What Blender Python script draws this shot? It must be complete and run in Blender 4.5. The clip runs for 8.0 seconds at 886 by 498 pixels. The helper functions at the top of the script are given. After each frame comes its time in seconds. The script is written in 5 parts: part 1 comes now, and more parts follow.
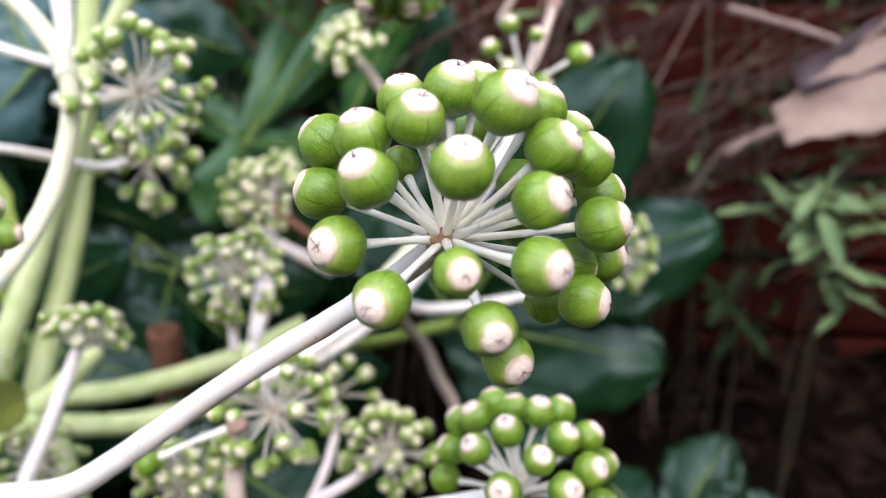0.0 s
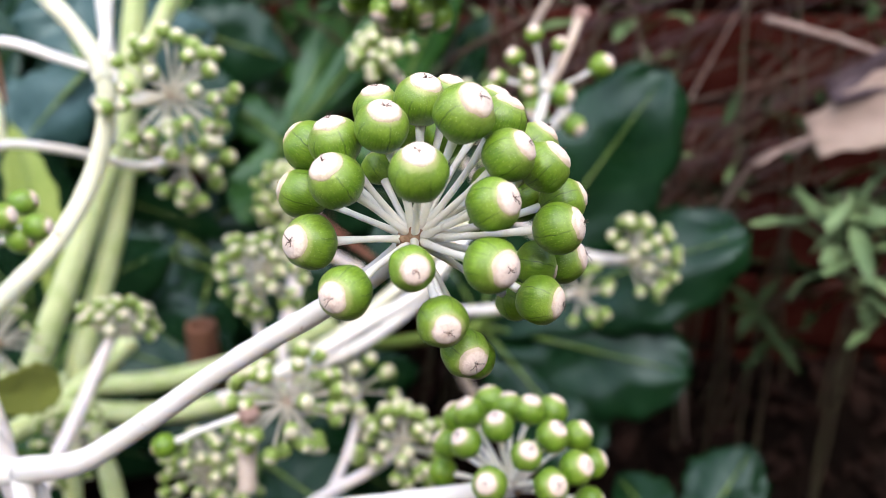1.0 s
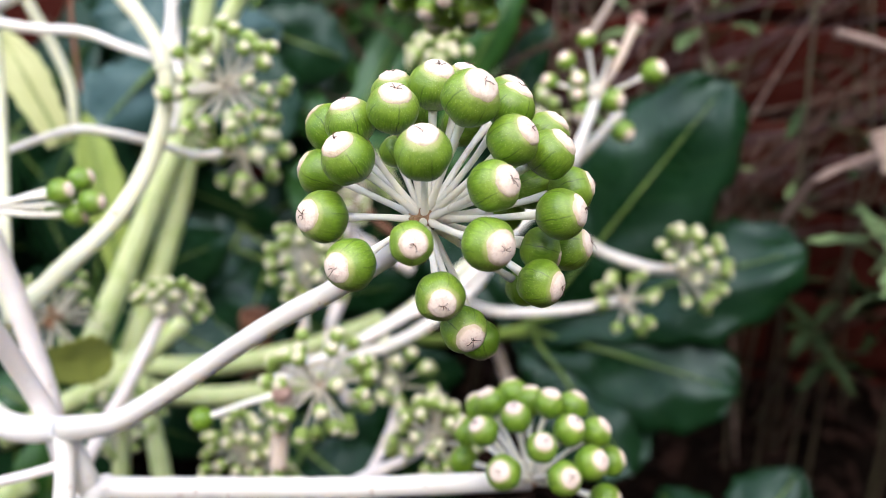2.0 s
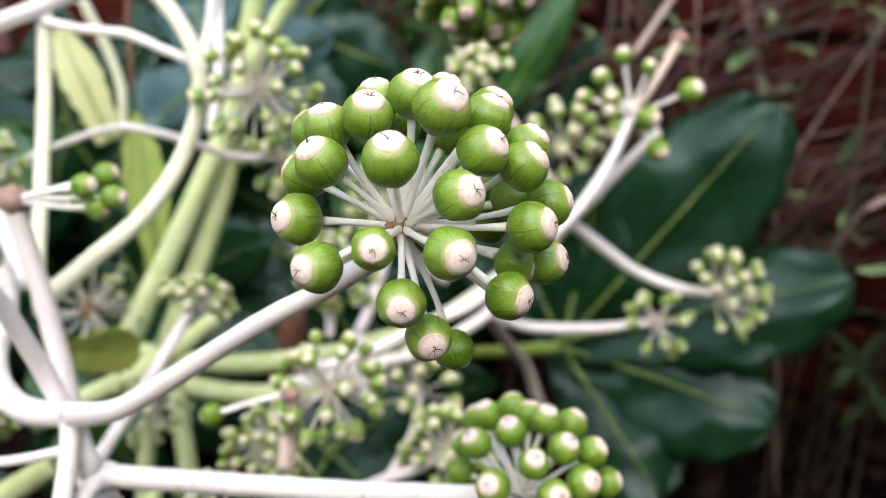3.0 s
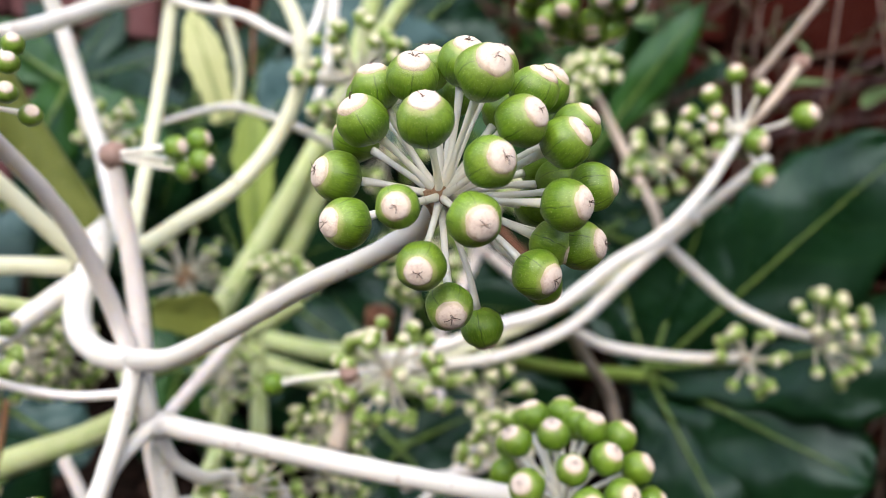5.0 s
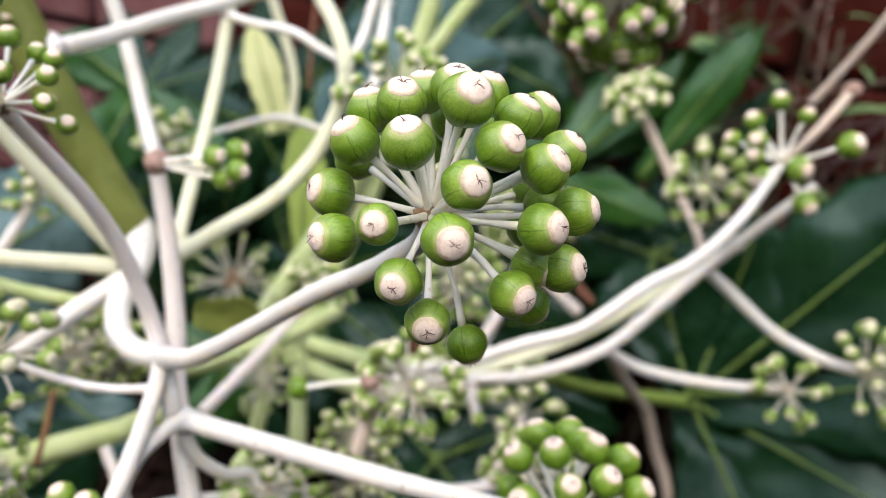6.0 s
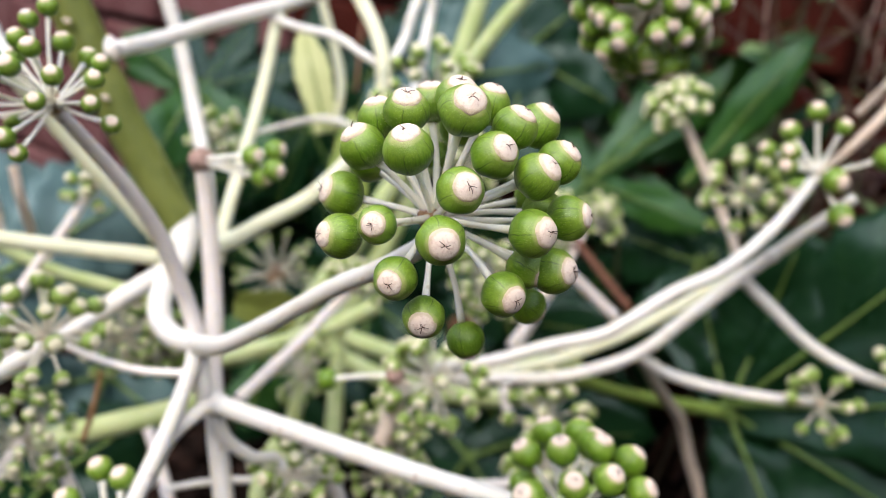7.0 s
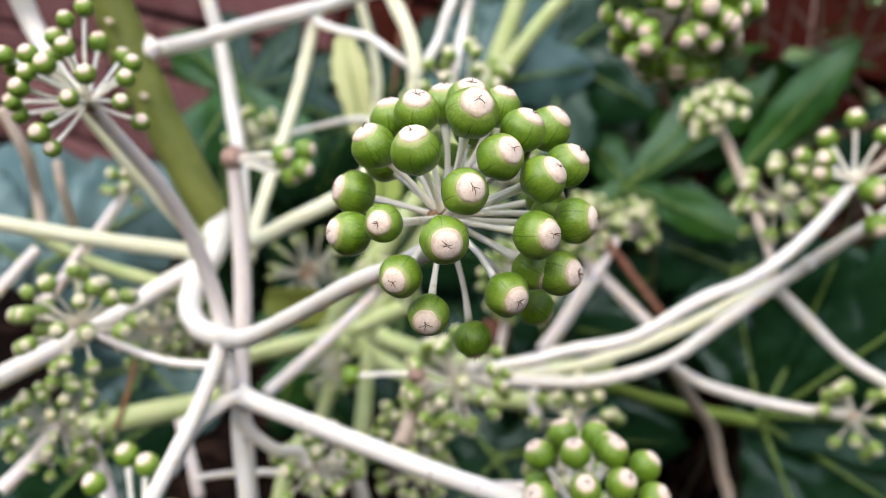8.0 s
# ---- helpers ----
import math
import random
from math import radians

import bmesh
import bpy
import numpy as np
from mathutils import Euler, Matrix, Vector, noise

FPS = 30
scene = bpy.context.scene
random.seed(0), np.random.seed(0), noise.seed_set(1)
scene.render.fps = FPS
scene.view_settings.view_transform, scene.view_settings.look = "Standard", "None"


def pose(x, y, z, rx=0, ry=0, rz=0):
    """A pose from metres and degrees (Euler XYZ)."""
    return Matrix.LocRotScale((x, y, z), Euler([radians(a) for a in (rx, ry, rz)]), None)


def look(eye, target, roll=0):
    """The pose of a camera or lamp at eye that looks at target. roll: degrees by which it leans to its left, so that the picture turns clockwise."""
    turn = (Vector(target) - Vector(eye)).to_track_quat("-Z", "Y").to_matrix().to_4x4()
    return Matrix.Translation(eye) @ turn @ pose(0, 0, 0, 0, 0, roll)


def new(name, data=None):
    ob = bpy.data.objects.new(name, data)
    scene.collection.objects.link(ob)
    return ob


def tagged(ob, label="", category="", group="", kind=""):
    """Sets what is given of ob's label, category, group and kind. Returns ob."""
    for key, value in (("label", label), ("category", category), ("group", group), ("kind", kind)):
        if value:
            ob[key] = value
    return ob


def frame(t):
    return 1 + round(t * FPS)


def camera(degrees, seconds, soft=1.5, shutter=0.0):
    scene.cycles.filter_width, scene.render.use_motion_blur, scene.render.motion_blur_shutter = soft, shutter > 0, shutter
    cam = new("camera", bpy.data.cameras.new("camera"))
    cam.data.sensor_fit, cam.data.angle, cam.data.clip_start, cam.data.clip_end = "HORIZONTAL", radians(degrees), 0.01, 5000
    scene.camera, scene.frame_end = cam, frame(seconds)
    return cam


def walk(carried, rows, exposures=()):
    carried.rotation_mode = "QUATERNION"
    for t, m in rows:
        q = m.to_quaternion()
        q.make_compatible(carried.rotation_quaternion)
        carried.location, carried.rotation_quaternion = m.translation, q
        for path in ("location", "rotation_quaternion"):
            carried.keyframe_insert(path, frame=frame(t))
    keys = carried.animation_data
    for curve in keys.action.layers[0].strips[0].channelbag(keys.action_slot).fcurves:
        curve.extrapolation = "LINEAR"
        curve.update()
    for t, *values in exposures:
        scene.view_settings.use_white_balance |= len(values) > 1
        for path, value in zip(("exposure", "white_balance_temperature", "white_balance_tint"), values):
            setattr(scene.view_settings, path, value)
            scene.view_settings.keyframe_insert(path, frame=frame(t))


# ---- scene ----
cam = camera(58.0, 8.0, soft=0.7)
PATH = [
    (0, (0.01810, 0.00256, 0.60556), (-0.01208, 0.18463, 0.52848), 1.01),
    (0.5, (0.02268, 0.00051, 0.60617), (-0.01191, 0.18166, 0.52879), 1.51),
    (1, (0.03152, -0.00315, 0.60816), (-0.01064, 0.17698, 0.53216), 1.02),
    (1.5, (0.03635, -0.00784, 0.60611), (-0.01402, 0.17054, 0.53100), 1.28),
    (3, (0.05444, -0.00194, 0.60632), (-0.01730, 0.17016, 0.53397), 3.00),
    (3.5, (0.05957, -0.00311, 0.60452), (-0.01934, 0.16652, 0.53382), 3.44),
    (4, (0.06387, 0.00049, 0.60328), (-0.02129, 0.16733, 0.53318), 4.20),
    (4.5, (0.06351, 0.00215, 0.59894), (-0.02695, 0.16607, 0.52860), 5.37),
    (6, (0.07912, 0.00736, 0.60333), (-0.03252, 0.15840, 0.53460), 6.85),
    (6.5, (0.08442, 0.00828, 0.60605), (-0.03198, 0.15541, 0.53672), 7.12),
    (7, (0.09099, 0.00714, 0.60722), (-0.03101, 0.14930, 0.53718), 7.15),
    (7.5, (0.09560, 0.00746, 0.60819), (-0.03029, 0.14590, 0.53758), 6.96),
    (8, (0.09693, 0.00979, 0.60833), (-0.03288, 0.14447, 0.53755), 7.27),
]
EXPO, KELVIN, TINT = 1.08, 6150.0, 11.0
walk(cam, [(t, look(eye, target, roll)) for t, eye, target, roll in PATH],
     exposures=((0.0, EXPO + 0.20, KELVIN - 300, TINT + 2.5), (1.5, EXPO + 0.20, KELVIN - 200, TINT + 0.5), (3.2, EXPO + 0.10, KELVIN - 80, TINT - 1), (6.0, EXPO + 0.01, KELVIN + 60, TINT - 2.6), (8.0, EXPO - 0.03, KELVIN + 20, TINT - 2.6)))
cam.data.dof.use_dof = True
cam.data.dof.focus_distance = 0.122
cam.data.dof.aperture_fstop = 14.8

# ---- light ----
SUN_EL, SUN_AZ = 56.0, 170.0
world = bpy.data.worlds.new("sky")
scene.world = world
world.use_nodes = True
wn = world.node_tree
sky = wn.nodes.new("ShaderNodeTexSky")
sky.sky_type, sky.sun_disc = "NISHITA", False
sky.sun_elevation, sky.sun_rotation = radians(SUN_EL), radians(SUN_AZ)
sky.dust_density, sky.ozone_density = 4.0, 0.6
wn.links.new(sky.outputs["Color"], wn.nodes["Background"].inputs["Color"])
wn.nodes["Background"].inputs["Strength"].default_value = 0.15
lamp = bpy.data.lights.new("sun", "SUN")
lamp.energy, lamp.angle, lamp.color = 1.5, radians(125), (1.0, 0.96, 0.92)
sun = new("sun", lamp)
a, e = radians(SUN_AZ), radians(SUN_EL)
sun.matrix_world = look((math.sin(a) * math.cos(e) * 5, math.cos(a) * math.cos(e) * 5, math.sin(e) * 5), (0, 0.2, 0.4))

# ---- materials ----


class Nodes:
    """Small helper round one node material."""

    def __init__(self, name):
        self.m = bpy.data.materials.new(name)
        self.m.use_nodes = True
        self.t = self.m.node_tree
        self.b = self.t.nodes["Principled BSDF"]

    def add(self, kind, **sets):
        n = self.t.nodes.new(kind)
        for k, v in sets.items():
            n.inputs[k].default_value = v
        return n

    def link(self, a, b):
        self.t.links.new(a, b)

    def coords(self, which="Object"):
        return self.add("ShaderNodeTexCoord").outputs[which]

    def noise(self, vec, scale, detail=3.0, rough=0.55):
        n = self.add("ShaderNodeTexNoise", Scale=scale, Detail=detail, Roughness=rough)
        self.link(vec, n.inputs["Vector"])
        return n.outputs["Fac"]

    def ramp(self, fac, stops):
        n = self.add("ShaderNodeValToRGB")
        r = n.color_ramp
        while len(r.elements) < len(stops):
            r.elements.new(0.5)
        for el, (p, c) in zip(r.elements, stops):
            el.position, el.color = p, (*c, 1) if len(c) == 3 else c
        self.link(fac, n.inputs["Fac"])
        return n.outputs["Color"]

    def mix(self, fac, a, b, blend="MIX"):
        n = self.add("ShaderNodeMix")
        n.data_type, n.blend_type = "RGBA", blend
        for v, i in ((fac, 0), (a, 6), (b, 7)):
            if isinstance(v, (int, float)):
                n.inputs[i].default_value = v
            elif isinstance(v, tuple):
                n.inputs[i].default_value = (*v, 1)
            else:
                self.link(v, n.inputs[i])
        return n.outputs[2]

    def math(self, op, a, b=0.0, c=0.0):
        n = self.add("ShaderNodeMath")
        n.operation = op
        for i, v in enumerate((a, b, c)):
            if isinstance(v, (int, float)):
                n.inputs[i].default_value = v
            else:
                self.link(v, n.inputs[i])
        return n.outputs[0]

    def bump(self, height, strength, distance):
        n = self.add("ShaderNodeBump", Strength=strength, Distance=distance)
        self.link(height, n.inputs["Height"])
        self.link(n.outputs["Normal"], self.b.inputs["Normal"])

    def done(self, color, rough=0.5, spec=0.5, sss=0.0, sss_scale=0.002):
        if isinstance(color, tuple):
            self.b.inputs["Base Color"].default_value = (*color, 1)
        else:
            self.link(color, self.b.inputs["Base Color"])
        if isinstance(rough, (int, float)):
            self.b.inputs["Roughness"].default_value = rough
        else:
            self.link(rough, self.b.inputs["Roughness"])
        self.b.inputs["Specular IOR Level"].default_value = spec
        if sss:
            self.b.inputs["Subsurface Weight"].default_value = sss
            self.b.inputs["Subsurface Scale"].default_value = sss_scale
            self.b.inputs["Subsurface Radius"].default_value = (1.0, 0.9, 0.68)
        return self.m


def stem_material(name, base, dark, spot, rough=0.45, streak=0.5, amount=0.55):
    """Smooth plant skin: long streaks, blotches and small brown flecks."""
    k = Nodes(name)
    co = k.coords()
    blotch = k.noise(co, 90.0, 4.0)
    fine = k.noise(co, 1400.0, 3.0)
    col = k.mix(k.ramp(blotch, ((0.42, (0, 0, 0)), (0.66, (streak,) * 3))), base, dark)
    fleck = k.ramp(k.noise(co, 330.0, 2.0), ((0.665, (0, 0, 0)), (0.72, (amount,) * 3)))
    col = k.mix(fleck, col, spot)
    col = k.mix(k.math("MULTIPLY", fine, 0.16), col, dark)
    k.bump(k.noise(co, 700.0, 3.0), 0.25, 0.0004)
    return k.done(col, rough, 0.25, 0.6, 0.004)


CREAM = stem_material("cream_stalk_skin", (0.76, 0.735, 0.685), (0.68, 0.645, 0.585), (0.34, 0.20, 0.12))
PINKISH = stem_material("pinkish_stalk_skin", (0.82, 0.755, 0.715), (0.71, 0.63, 0.575), (0.30, 0.17, 0.10))
BROWNISH = stem_material("tan_stalk_skin", (0.54, 0.46, 0.385), (0.42, 0.335, 0.265), (0.20, 0.11, 0.06))
IVORY = stem_material("ivory_green_stalk_skin", (0.72, 0.72, 0.54), (0.64, 0.65, 0.44), (0.45, 0.35, 0.2), amount=0.3)
PALETAN = stem_material("pale_tan_stalk_skin", (0.54, 0.45, 0.36), (0.44, 0.34, 0.26), (0.30, 0.18, 0.10))
LIME = stem_material("pale_green_stalk_skin", (0.56, 0.62, 0.33), (0.41, 0.51, 0.19), (0.44, 0.46, 0.24), amount=0.2, streak=0.8)
OLIVE = stem_material("olive_stem_skin", (0.195, 0.220, 0.055), (0.135, 0.160, 0.036), (0.36, 0.36, 0.16), amount=0.35, streak=0.8)
PETIOLE = stem_material("green_petiole_skin", (0.20, 0.28, 0.06), (0.14, 0.20, 0.04), (0.25, 0.2, 0.1), amount=0.2)
REDSTEM = stem_material("reddish_stalk_skin", (0.25, 0.12, 0.08), (0.18, 0.08, 0.05), (0.3, 0.2, 0.15))
ORANGE = stem_material("withered_orange_skin", (0.25, 0.130, 0.062), (0.17, 0.085, 0.040), (0.12, 0.06, 0.03))
PEDICEL = stem_material("ivory_pedicel_skin", (0.89, 0.85, 0.73), (0.82, 0.77, 0.61), (0.45, 0.32, 0.18), amount=0.4)
PEDICELDULL = stem_material("dull_pedicel_skin", (0.58, 0.54, 0.44), (0.48, 0.43, 0.32), (0.4, 0.28, 0.18), amount=0.3)
SKINS = {"cream": CREAM, "pinkish": PINKISH, "brownish": BROWNISH, "lime": LIME, "ivory": IVORY, "brownish2": PALETAN, "olive": OLIVE, "petiole": PETIOLE, "redstem": REDSTEM, "orange": ORANGE}


def berry_material(name, low, high, line):
    """Glossy green fruit skin with pale dots and a few dark meridian sutures."""
    k = Nodes(name)
    co = k.coords()
    sep = k.add("ShaderNodeSeparateXYZ")
    k.link(co, sep.inputs[0])
    turn = k.math("ARCTAN2", sep.outputs[1], sep.outputs[0])
    wob = k.math("MULTIPLY", k.noise(co, 1.4, 2.0), 0.3)
    ph = k.math("FRACT", k.math("ADD", k.math("MULTIPLY", k.math("ADD", turn, wob), 5.0 / (2 * math.pi)), 5.0))
    near = k.math("ABSOLUTE", k.math("SUBTRACT", ph, 0.5))
    seam = k.ramp(near, ((0.0, (1, 1, 1)), (0.030, (0, 0, 0))))
    seam = k.math("MULTIPLY", seam, k.ramp(k.noise(co, 1.7, 2.0), ((0.32, (0, 0, 0)), (0.44, (1.0,) * 3))))
    info = k.add("ShaderNodeObjectInfo")
    big = k.noise(co, 1.6, 3.0)
    col = k.mix(k.ramp(big, ((0.3, (0, 0, 0)), (0.72, (1, 1, 1)))), low, high)
    col = k.mix(k.math("MULTIPLY", info.outputs["Random"], 0.35), col, low)
    vor = k.add("ShaderNodeTexVoronoi", Scale=12.5)
    k.link(co, vor.inputs["Vector"])
    dots = k.ramp(vor.outputs["Distance"], ((0.08, (0.7,) * 3), (0.20, (0, 0, 0))))
    stretch = k.add("ShaderNodeMapping")
    stretch.inputs["Scale"].default_value = (9.0, 9.0, 0.8)
    k.link(co, stretch.inputs["Vector"])
    grain = k.noise(stretch.outputs["Vector"], 1.6, 3.0)
    col = k.mix(k.ramp(grain, ((0.42, (0, 0, 0)), (0.72, (0.5,) * 3))), col, line)
    col = k.mix(dots, col, (0.60, 0.68, 0.32))
    col = k.mix(seam, col, line)
    glow = k.ramp(sep.outputs[2], ((0.1, (0, 0, 0)), (0.85, (0.38,) * 3)))
    col = k.mix(glow, col, (0.36, 0.47, 0.09))
    # a yellower belt where the skin meets the crown
    top = k.ramp(k.math("ADD", sep.outputs[2], k.math("MULTIPLY", k.noise(co, 5.0), 0.12)), ((0.68, (0, 0, 0)), (0.84, (0.75,) * 3)))
    col = k.mix(top, col, (0.46, 0.45, 0.18))
    k.bump(k.noise(co, 16.0, 3.0), 0.25, 0.0003)
    return k.done(col, 0.38, 0.5, 0.15, 0.0015)


BERRY = berry_material("green_berry_skin", (0.102, 0.205, 0.008), (0.205, 0.335, 0.020), (0.022, 0.055, 0.004))
YOUNG = berry_material("young_berry_skin", (0.19, 0.29, 0.045), (0.30, 0.40, 0.10), (0.10, 0.16, 0.02))


def cap_material(name, base, stain, amount, edge=0.63):
    k = Nodes(name)
    co = k.coords()
    n1 = k.noise(co, 5.0, 5.0, 0.65)
    col = k.mix(k.ramp(n1, ((0.50, (0, 0, 0)), (0.72, (amount,) * 3))), base, stain)
    sep = k.add("ShaderNodeSeparateXYZ")
    k.link(co, sep.inputs[0])
    rad = k.math("SQRT", k.math("ADD", k.math("MULTIPLY", sep.outputs[0], sep.outputs[0]), k.math("MULTIPLY", sep.outputs[1], sep.outputs[1])))
    rad = k.math("ADD", rad, k.math("MULTIPLY", k.noise(co, 9.0), 0.10))
    rim = k.ramp(rad, ((edge - 0.08, (0, 0, 0)), (edge, (0.6,) * 3)))
    mid = k.ramp(rad, ((0.09, (0.4,) * 3), (0.15, (0, 0, 0))))
    turn = k.math("ARCTAN2", sep.outputs[1], sep.outputs[0])
    turn = k.math("ADD", turn, k.math("MULTIPLY", k.noise(co, 6.0), 1.2))
    star = k.math("ABSOLUTE", k.math("SUBTRACT", k.math("FRACT", k.math("ADD", k.math("MULTIPLY", turn, 5.0 / (2 * math.pi)), 5.0)), 0.5))
    star = k.math("MULTIPLY", k.ramp(star, ((0.0, (0.5,) * 3), (0.09, (0, 0, 0)))), k.ramp(rad, ((0.2, (1, 1, 1)), (0.42, (0, 0, 0)))))
    col = k.mix(star, col, stain)
    col = k.mix(rim, col, (0.52, 0.42, 0.24))
    col = k.mix(mid, col, stain)
    k.bump(k.noise(co, 5.0, 4.0, 0.6), 0.5, 0.0005)
    return k.done(col, 0.7, 0.25, 0.3, 0.001)


CAP = cap_material("cream_crown", (0.80, 0.67, 0.56), (0.42, 0.22, 0.15), 0.45, 0.62)
CAPY = cap_material("young_cream_crown", (0.64, 0.61, 0.43), (0.42, 0.35, 0.18), 0.40, 0.9)


def plain(name, a, b, scale, rough, bump=0.3, dist=0.0005, spec=0.4):
    k = Nodes(name)
    co = k.coords()
    col = k.mix(k.ramp(k.noise(co, scale, 5.0), ((0.35, (0, 0, 0)), (0.68, (1, 1, 1)))), a, b)
    col = k.mix(k.math("MULTIPLY", k.noise(co, scale * 9, 3.0), 0.35), col, a)
    k.bump(k.noise(co, scale * 5, 4.0), bump, dist)
    return k.done(col, rough, spec)


STYLE = plain("dry_style", (0.05, 0.025, 0.015), (0.09, 0.045, 0.025), 300.0, 0.7)
HUB = plain("brown_receptacle", (0.30, 0.17, 0.09), (0.50, 0.33, 0.20), 500.0, 0.8, 0.8, 0.0008)
KNOB_SKIN = plain("pinkish_brown_knob", (0.30, 0.19, 0.15), (0.46, 0.31, 0.26), 400.0, 0.85, 0.6, 0.0008)
HUBPALE = plain("tan_receptacle", (0.42, 0.29, 0.18), (0.60, 0.45, 0.32), 500.0, 0.8, 0.8, 0.0008)


def leaf_material(name, low, high, vein, rough=0.34, spec=0.2):
    """Leathery leaf: blotches, side veins that leave the midrib at a slant, waxy gloss."""
    k = Nodes(name)
    co = k.coords()
    uv = k.add("ShaderNodeUVMap").outputs["UV"]
    sep = k.add("ShaderNodeSeparateXYZ")
    k.link(uv, sep.inputs[0])
    side = k.math("ABSOLUTE", sep.outputs[1])
    slant = k.math("SUBTRACT", sep.outputs[0], k.math("MULTIPLY", side, 0.22))
    slant = k.math("ADD", slant, k.math("MULTIPLY", k.noise(co, 40.0), 0.05))
    ph = k.math("ABSOLUTE", k.math("SUBTRACT", k.math("FRACT", k.math("MULTIPLY", slant, 8.0)), 0.5))
    line = k.ramp(ph, ((0.0, (0.35,) * 3), (0.05, (0, 0, 0))))
    col = k.mix(k.ramp(k.noise(co, 22.0, 4.0), ((0.3, (0, 0, 0)), (0.7, (1, 1, 1)))), low, high)
    col = k.mix(k.math("MULTIPLY", k.noise(co, 260.0, 3.0), 0.4), col, low)
    col = k.mix(line, col, vein)
    # gloss tinted blue to give the sky's sheen
    k.b.inputs["Specular Tint"].default_value = (0.72, 0.93, 1.0, 1)
    lift = k.math("ADD", k.math("MULTIPLY", ph, 0.22), k.math("ADD", k.math("MULTIPLY", k.noise(co, 150.0, 3.0), 0.22), k.math("MULTIPLY", k.noise(co, 17.0, 2.0), 2.0)))
    k.bump(lift, 0.36, 0.004)
    return k.done(col, k.ramp(k.noise(co, 35.0, 3.0), ((0.3, (rough - 0.06,) * 3), (0.7, (rough + 0.14,) * 3))), spec)


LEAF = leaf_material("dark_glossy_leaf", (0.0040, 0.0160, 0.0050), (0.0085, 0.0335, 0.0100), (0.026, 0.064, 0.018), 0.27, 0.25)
# these two carry the blue of reflected sky in their base colour
LEAFSHEEN = leaf_material("sky_sheen_leaf", (0.030, 0.072, 0.068), (0.16, 0.235, 0.240), (0.10, 0.17, 0.12), 0.3, 0.5)
LEAFDIMSHEEN = leaf_material("dim_sky_sheen_leaf", (0.012, 0.040, 0.032), (0.065, 0.115, 0.112), (0.06, 0.12, 0.08), 0.3, 0.4)
LEAFLIT = leaf_material("mid_green_leaf", (0.010, 0.042, 0.006), (0.036, 0.098, 0.013), (0.08, 0.16, 0.03), 0.34, 0.3)
LEAFYEL = leaf_material("yellowing_leaf", (0.48, 0.51, 0.22), (0.60, 0.61, 0.34), (0.60, 0.60, 0.36), 0.5)
LEAFLIME = leaf_material("lime_leaf", (0.20, 0.27, 0.05), (0.30, 0.36, 0.09), (0.35, 0.38, 0.14), 0.45)
LEAFOLIVE = leaf_material("olive_bract", (0.17, 0.20, 0.035), (0.26, 0.28, 0.06), (0.3, 0.3, 0.1), 0.5)
VEIN = stem_material("pale_leaf_vein", (0.13, 0.20, 0.045), (0.09, 0.145, 0.03), (0.25, 0.25, 0.1), amount=0.2)
WEEDLEAF = leaf_material("weed_leaf", (0.080, 0.130, 0.050), (0.20, 0.28, 0.125), (0.22, 0.28, 0.12), 0.5)
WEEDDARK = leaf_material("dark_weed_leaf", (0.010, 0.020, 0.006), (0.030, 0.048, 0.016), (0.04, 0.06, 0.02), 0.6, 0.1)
WEEDSTEM = plain("weed_stem_skin", (0.040, 0.028, 0.018), (0.085, 0.08, 0.04), 80.0, 0.6)
DEAD = plain("dead_leaf_skin", (0.22, 0.155, 0.12), (0.34, 0.26, 0.205), 40.0, 0.8, 0.5, 0.002)
TWIG = plain("twig_bark", (0.045, 0.026, 0.019), (0.11, 0.07, 0.053), 150.0, 0.85, 0.7, 0.001, 0.1)
TANGLE = plain("purple_brown_stem", (0.05, 0.03, 0.03), (0.13, 0.085, 0.085), 120.0, 0.85, 0.6, 0.001, 0.1)
DEADDARK = plain("dead_leaf_edge", (0.045, 0.03, 0.035), (0.09, 0.065, 0.07), 60.0, 0.7, 0.5, 0.002, 0.2)
STRAW = plain("dry_straw", (0.22, 0.15, 0.12), (0.34, 0.26, 0.22), 120.0, 0.8)


def brick_material(name, dark, light, blotch, fleck):
    k = Nodes(name)
    co = k.coords()
    info = k.add("ShaderNodeObjectInfo")
    col = k.mix(info.outputs["Random"], dark, light)
    col = k.mix(k.ramp(k.noise(co, 30.0, 6.0, 0.7), ((0.42, (0, 0, 0)), (0.7, (0.7,) * 3))), col, blotch)
    col = k.mix(k.ramp(k.noise(co, 130.0, 4.0, 0.7), ((0.6, (0, 0, 0)), (0.74, (0.5,) * 3))), col, fleck)
    k.bump(k.noise(co, 160.0, 6.0, 0.7), 0.7, 0.003)
    return k.done(col, 0.92, 0.04)


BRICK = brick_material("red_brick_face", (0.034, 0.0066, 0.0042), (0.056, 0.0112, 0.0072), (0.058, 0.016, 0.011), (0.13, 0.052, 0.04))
PALEBRICK = brick_material("pale_pink_brick_face", (0.10, 0.040, 0.040), (0.16, 0.070, 0.070), (0.20, 0.11, 0.11), (0.30, 0.20, 0.20))
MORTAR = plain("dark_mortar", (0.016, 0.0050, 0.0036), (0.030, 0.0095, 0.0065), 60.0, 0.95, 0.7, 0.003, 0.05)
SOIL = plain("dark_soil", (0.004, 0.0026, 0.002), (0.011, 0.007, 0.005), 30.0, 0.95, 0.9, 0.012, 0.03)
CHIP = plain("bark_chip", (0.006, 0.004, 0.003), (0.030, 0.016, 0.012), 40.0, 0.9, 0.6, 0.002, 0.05)
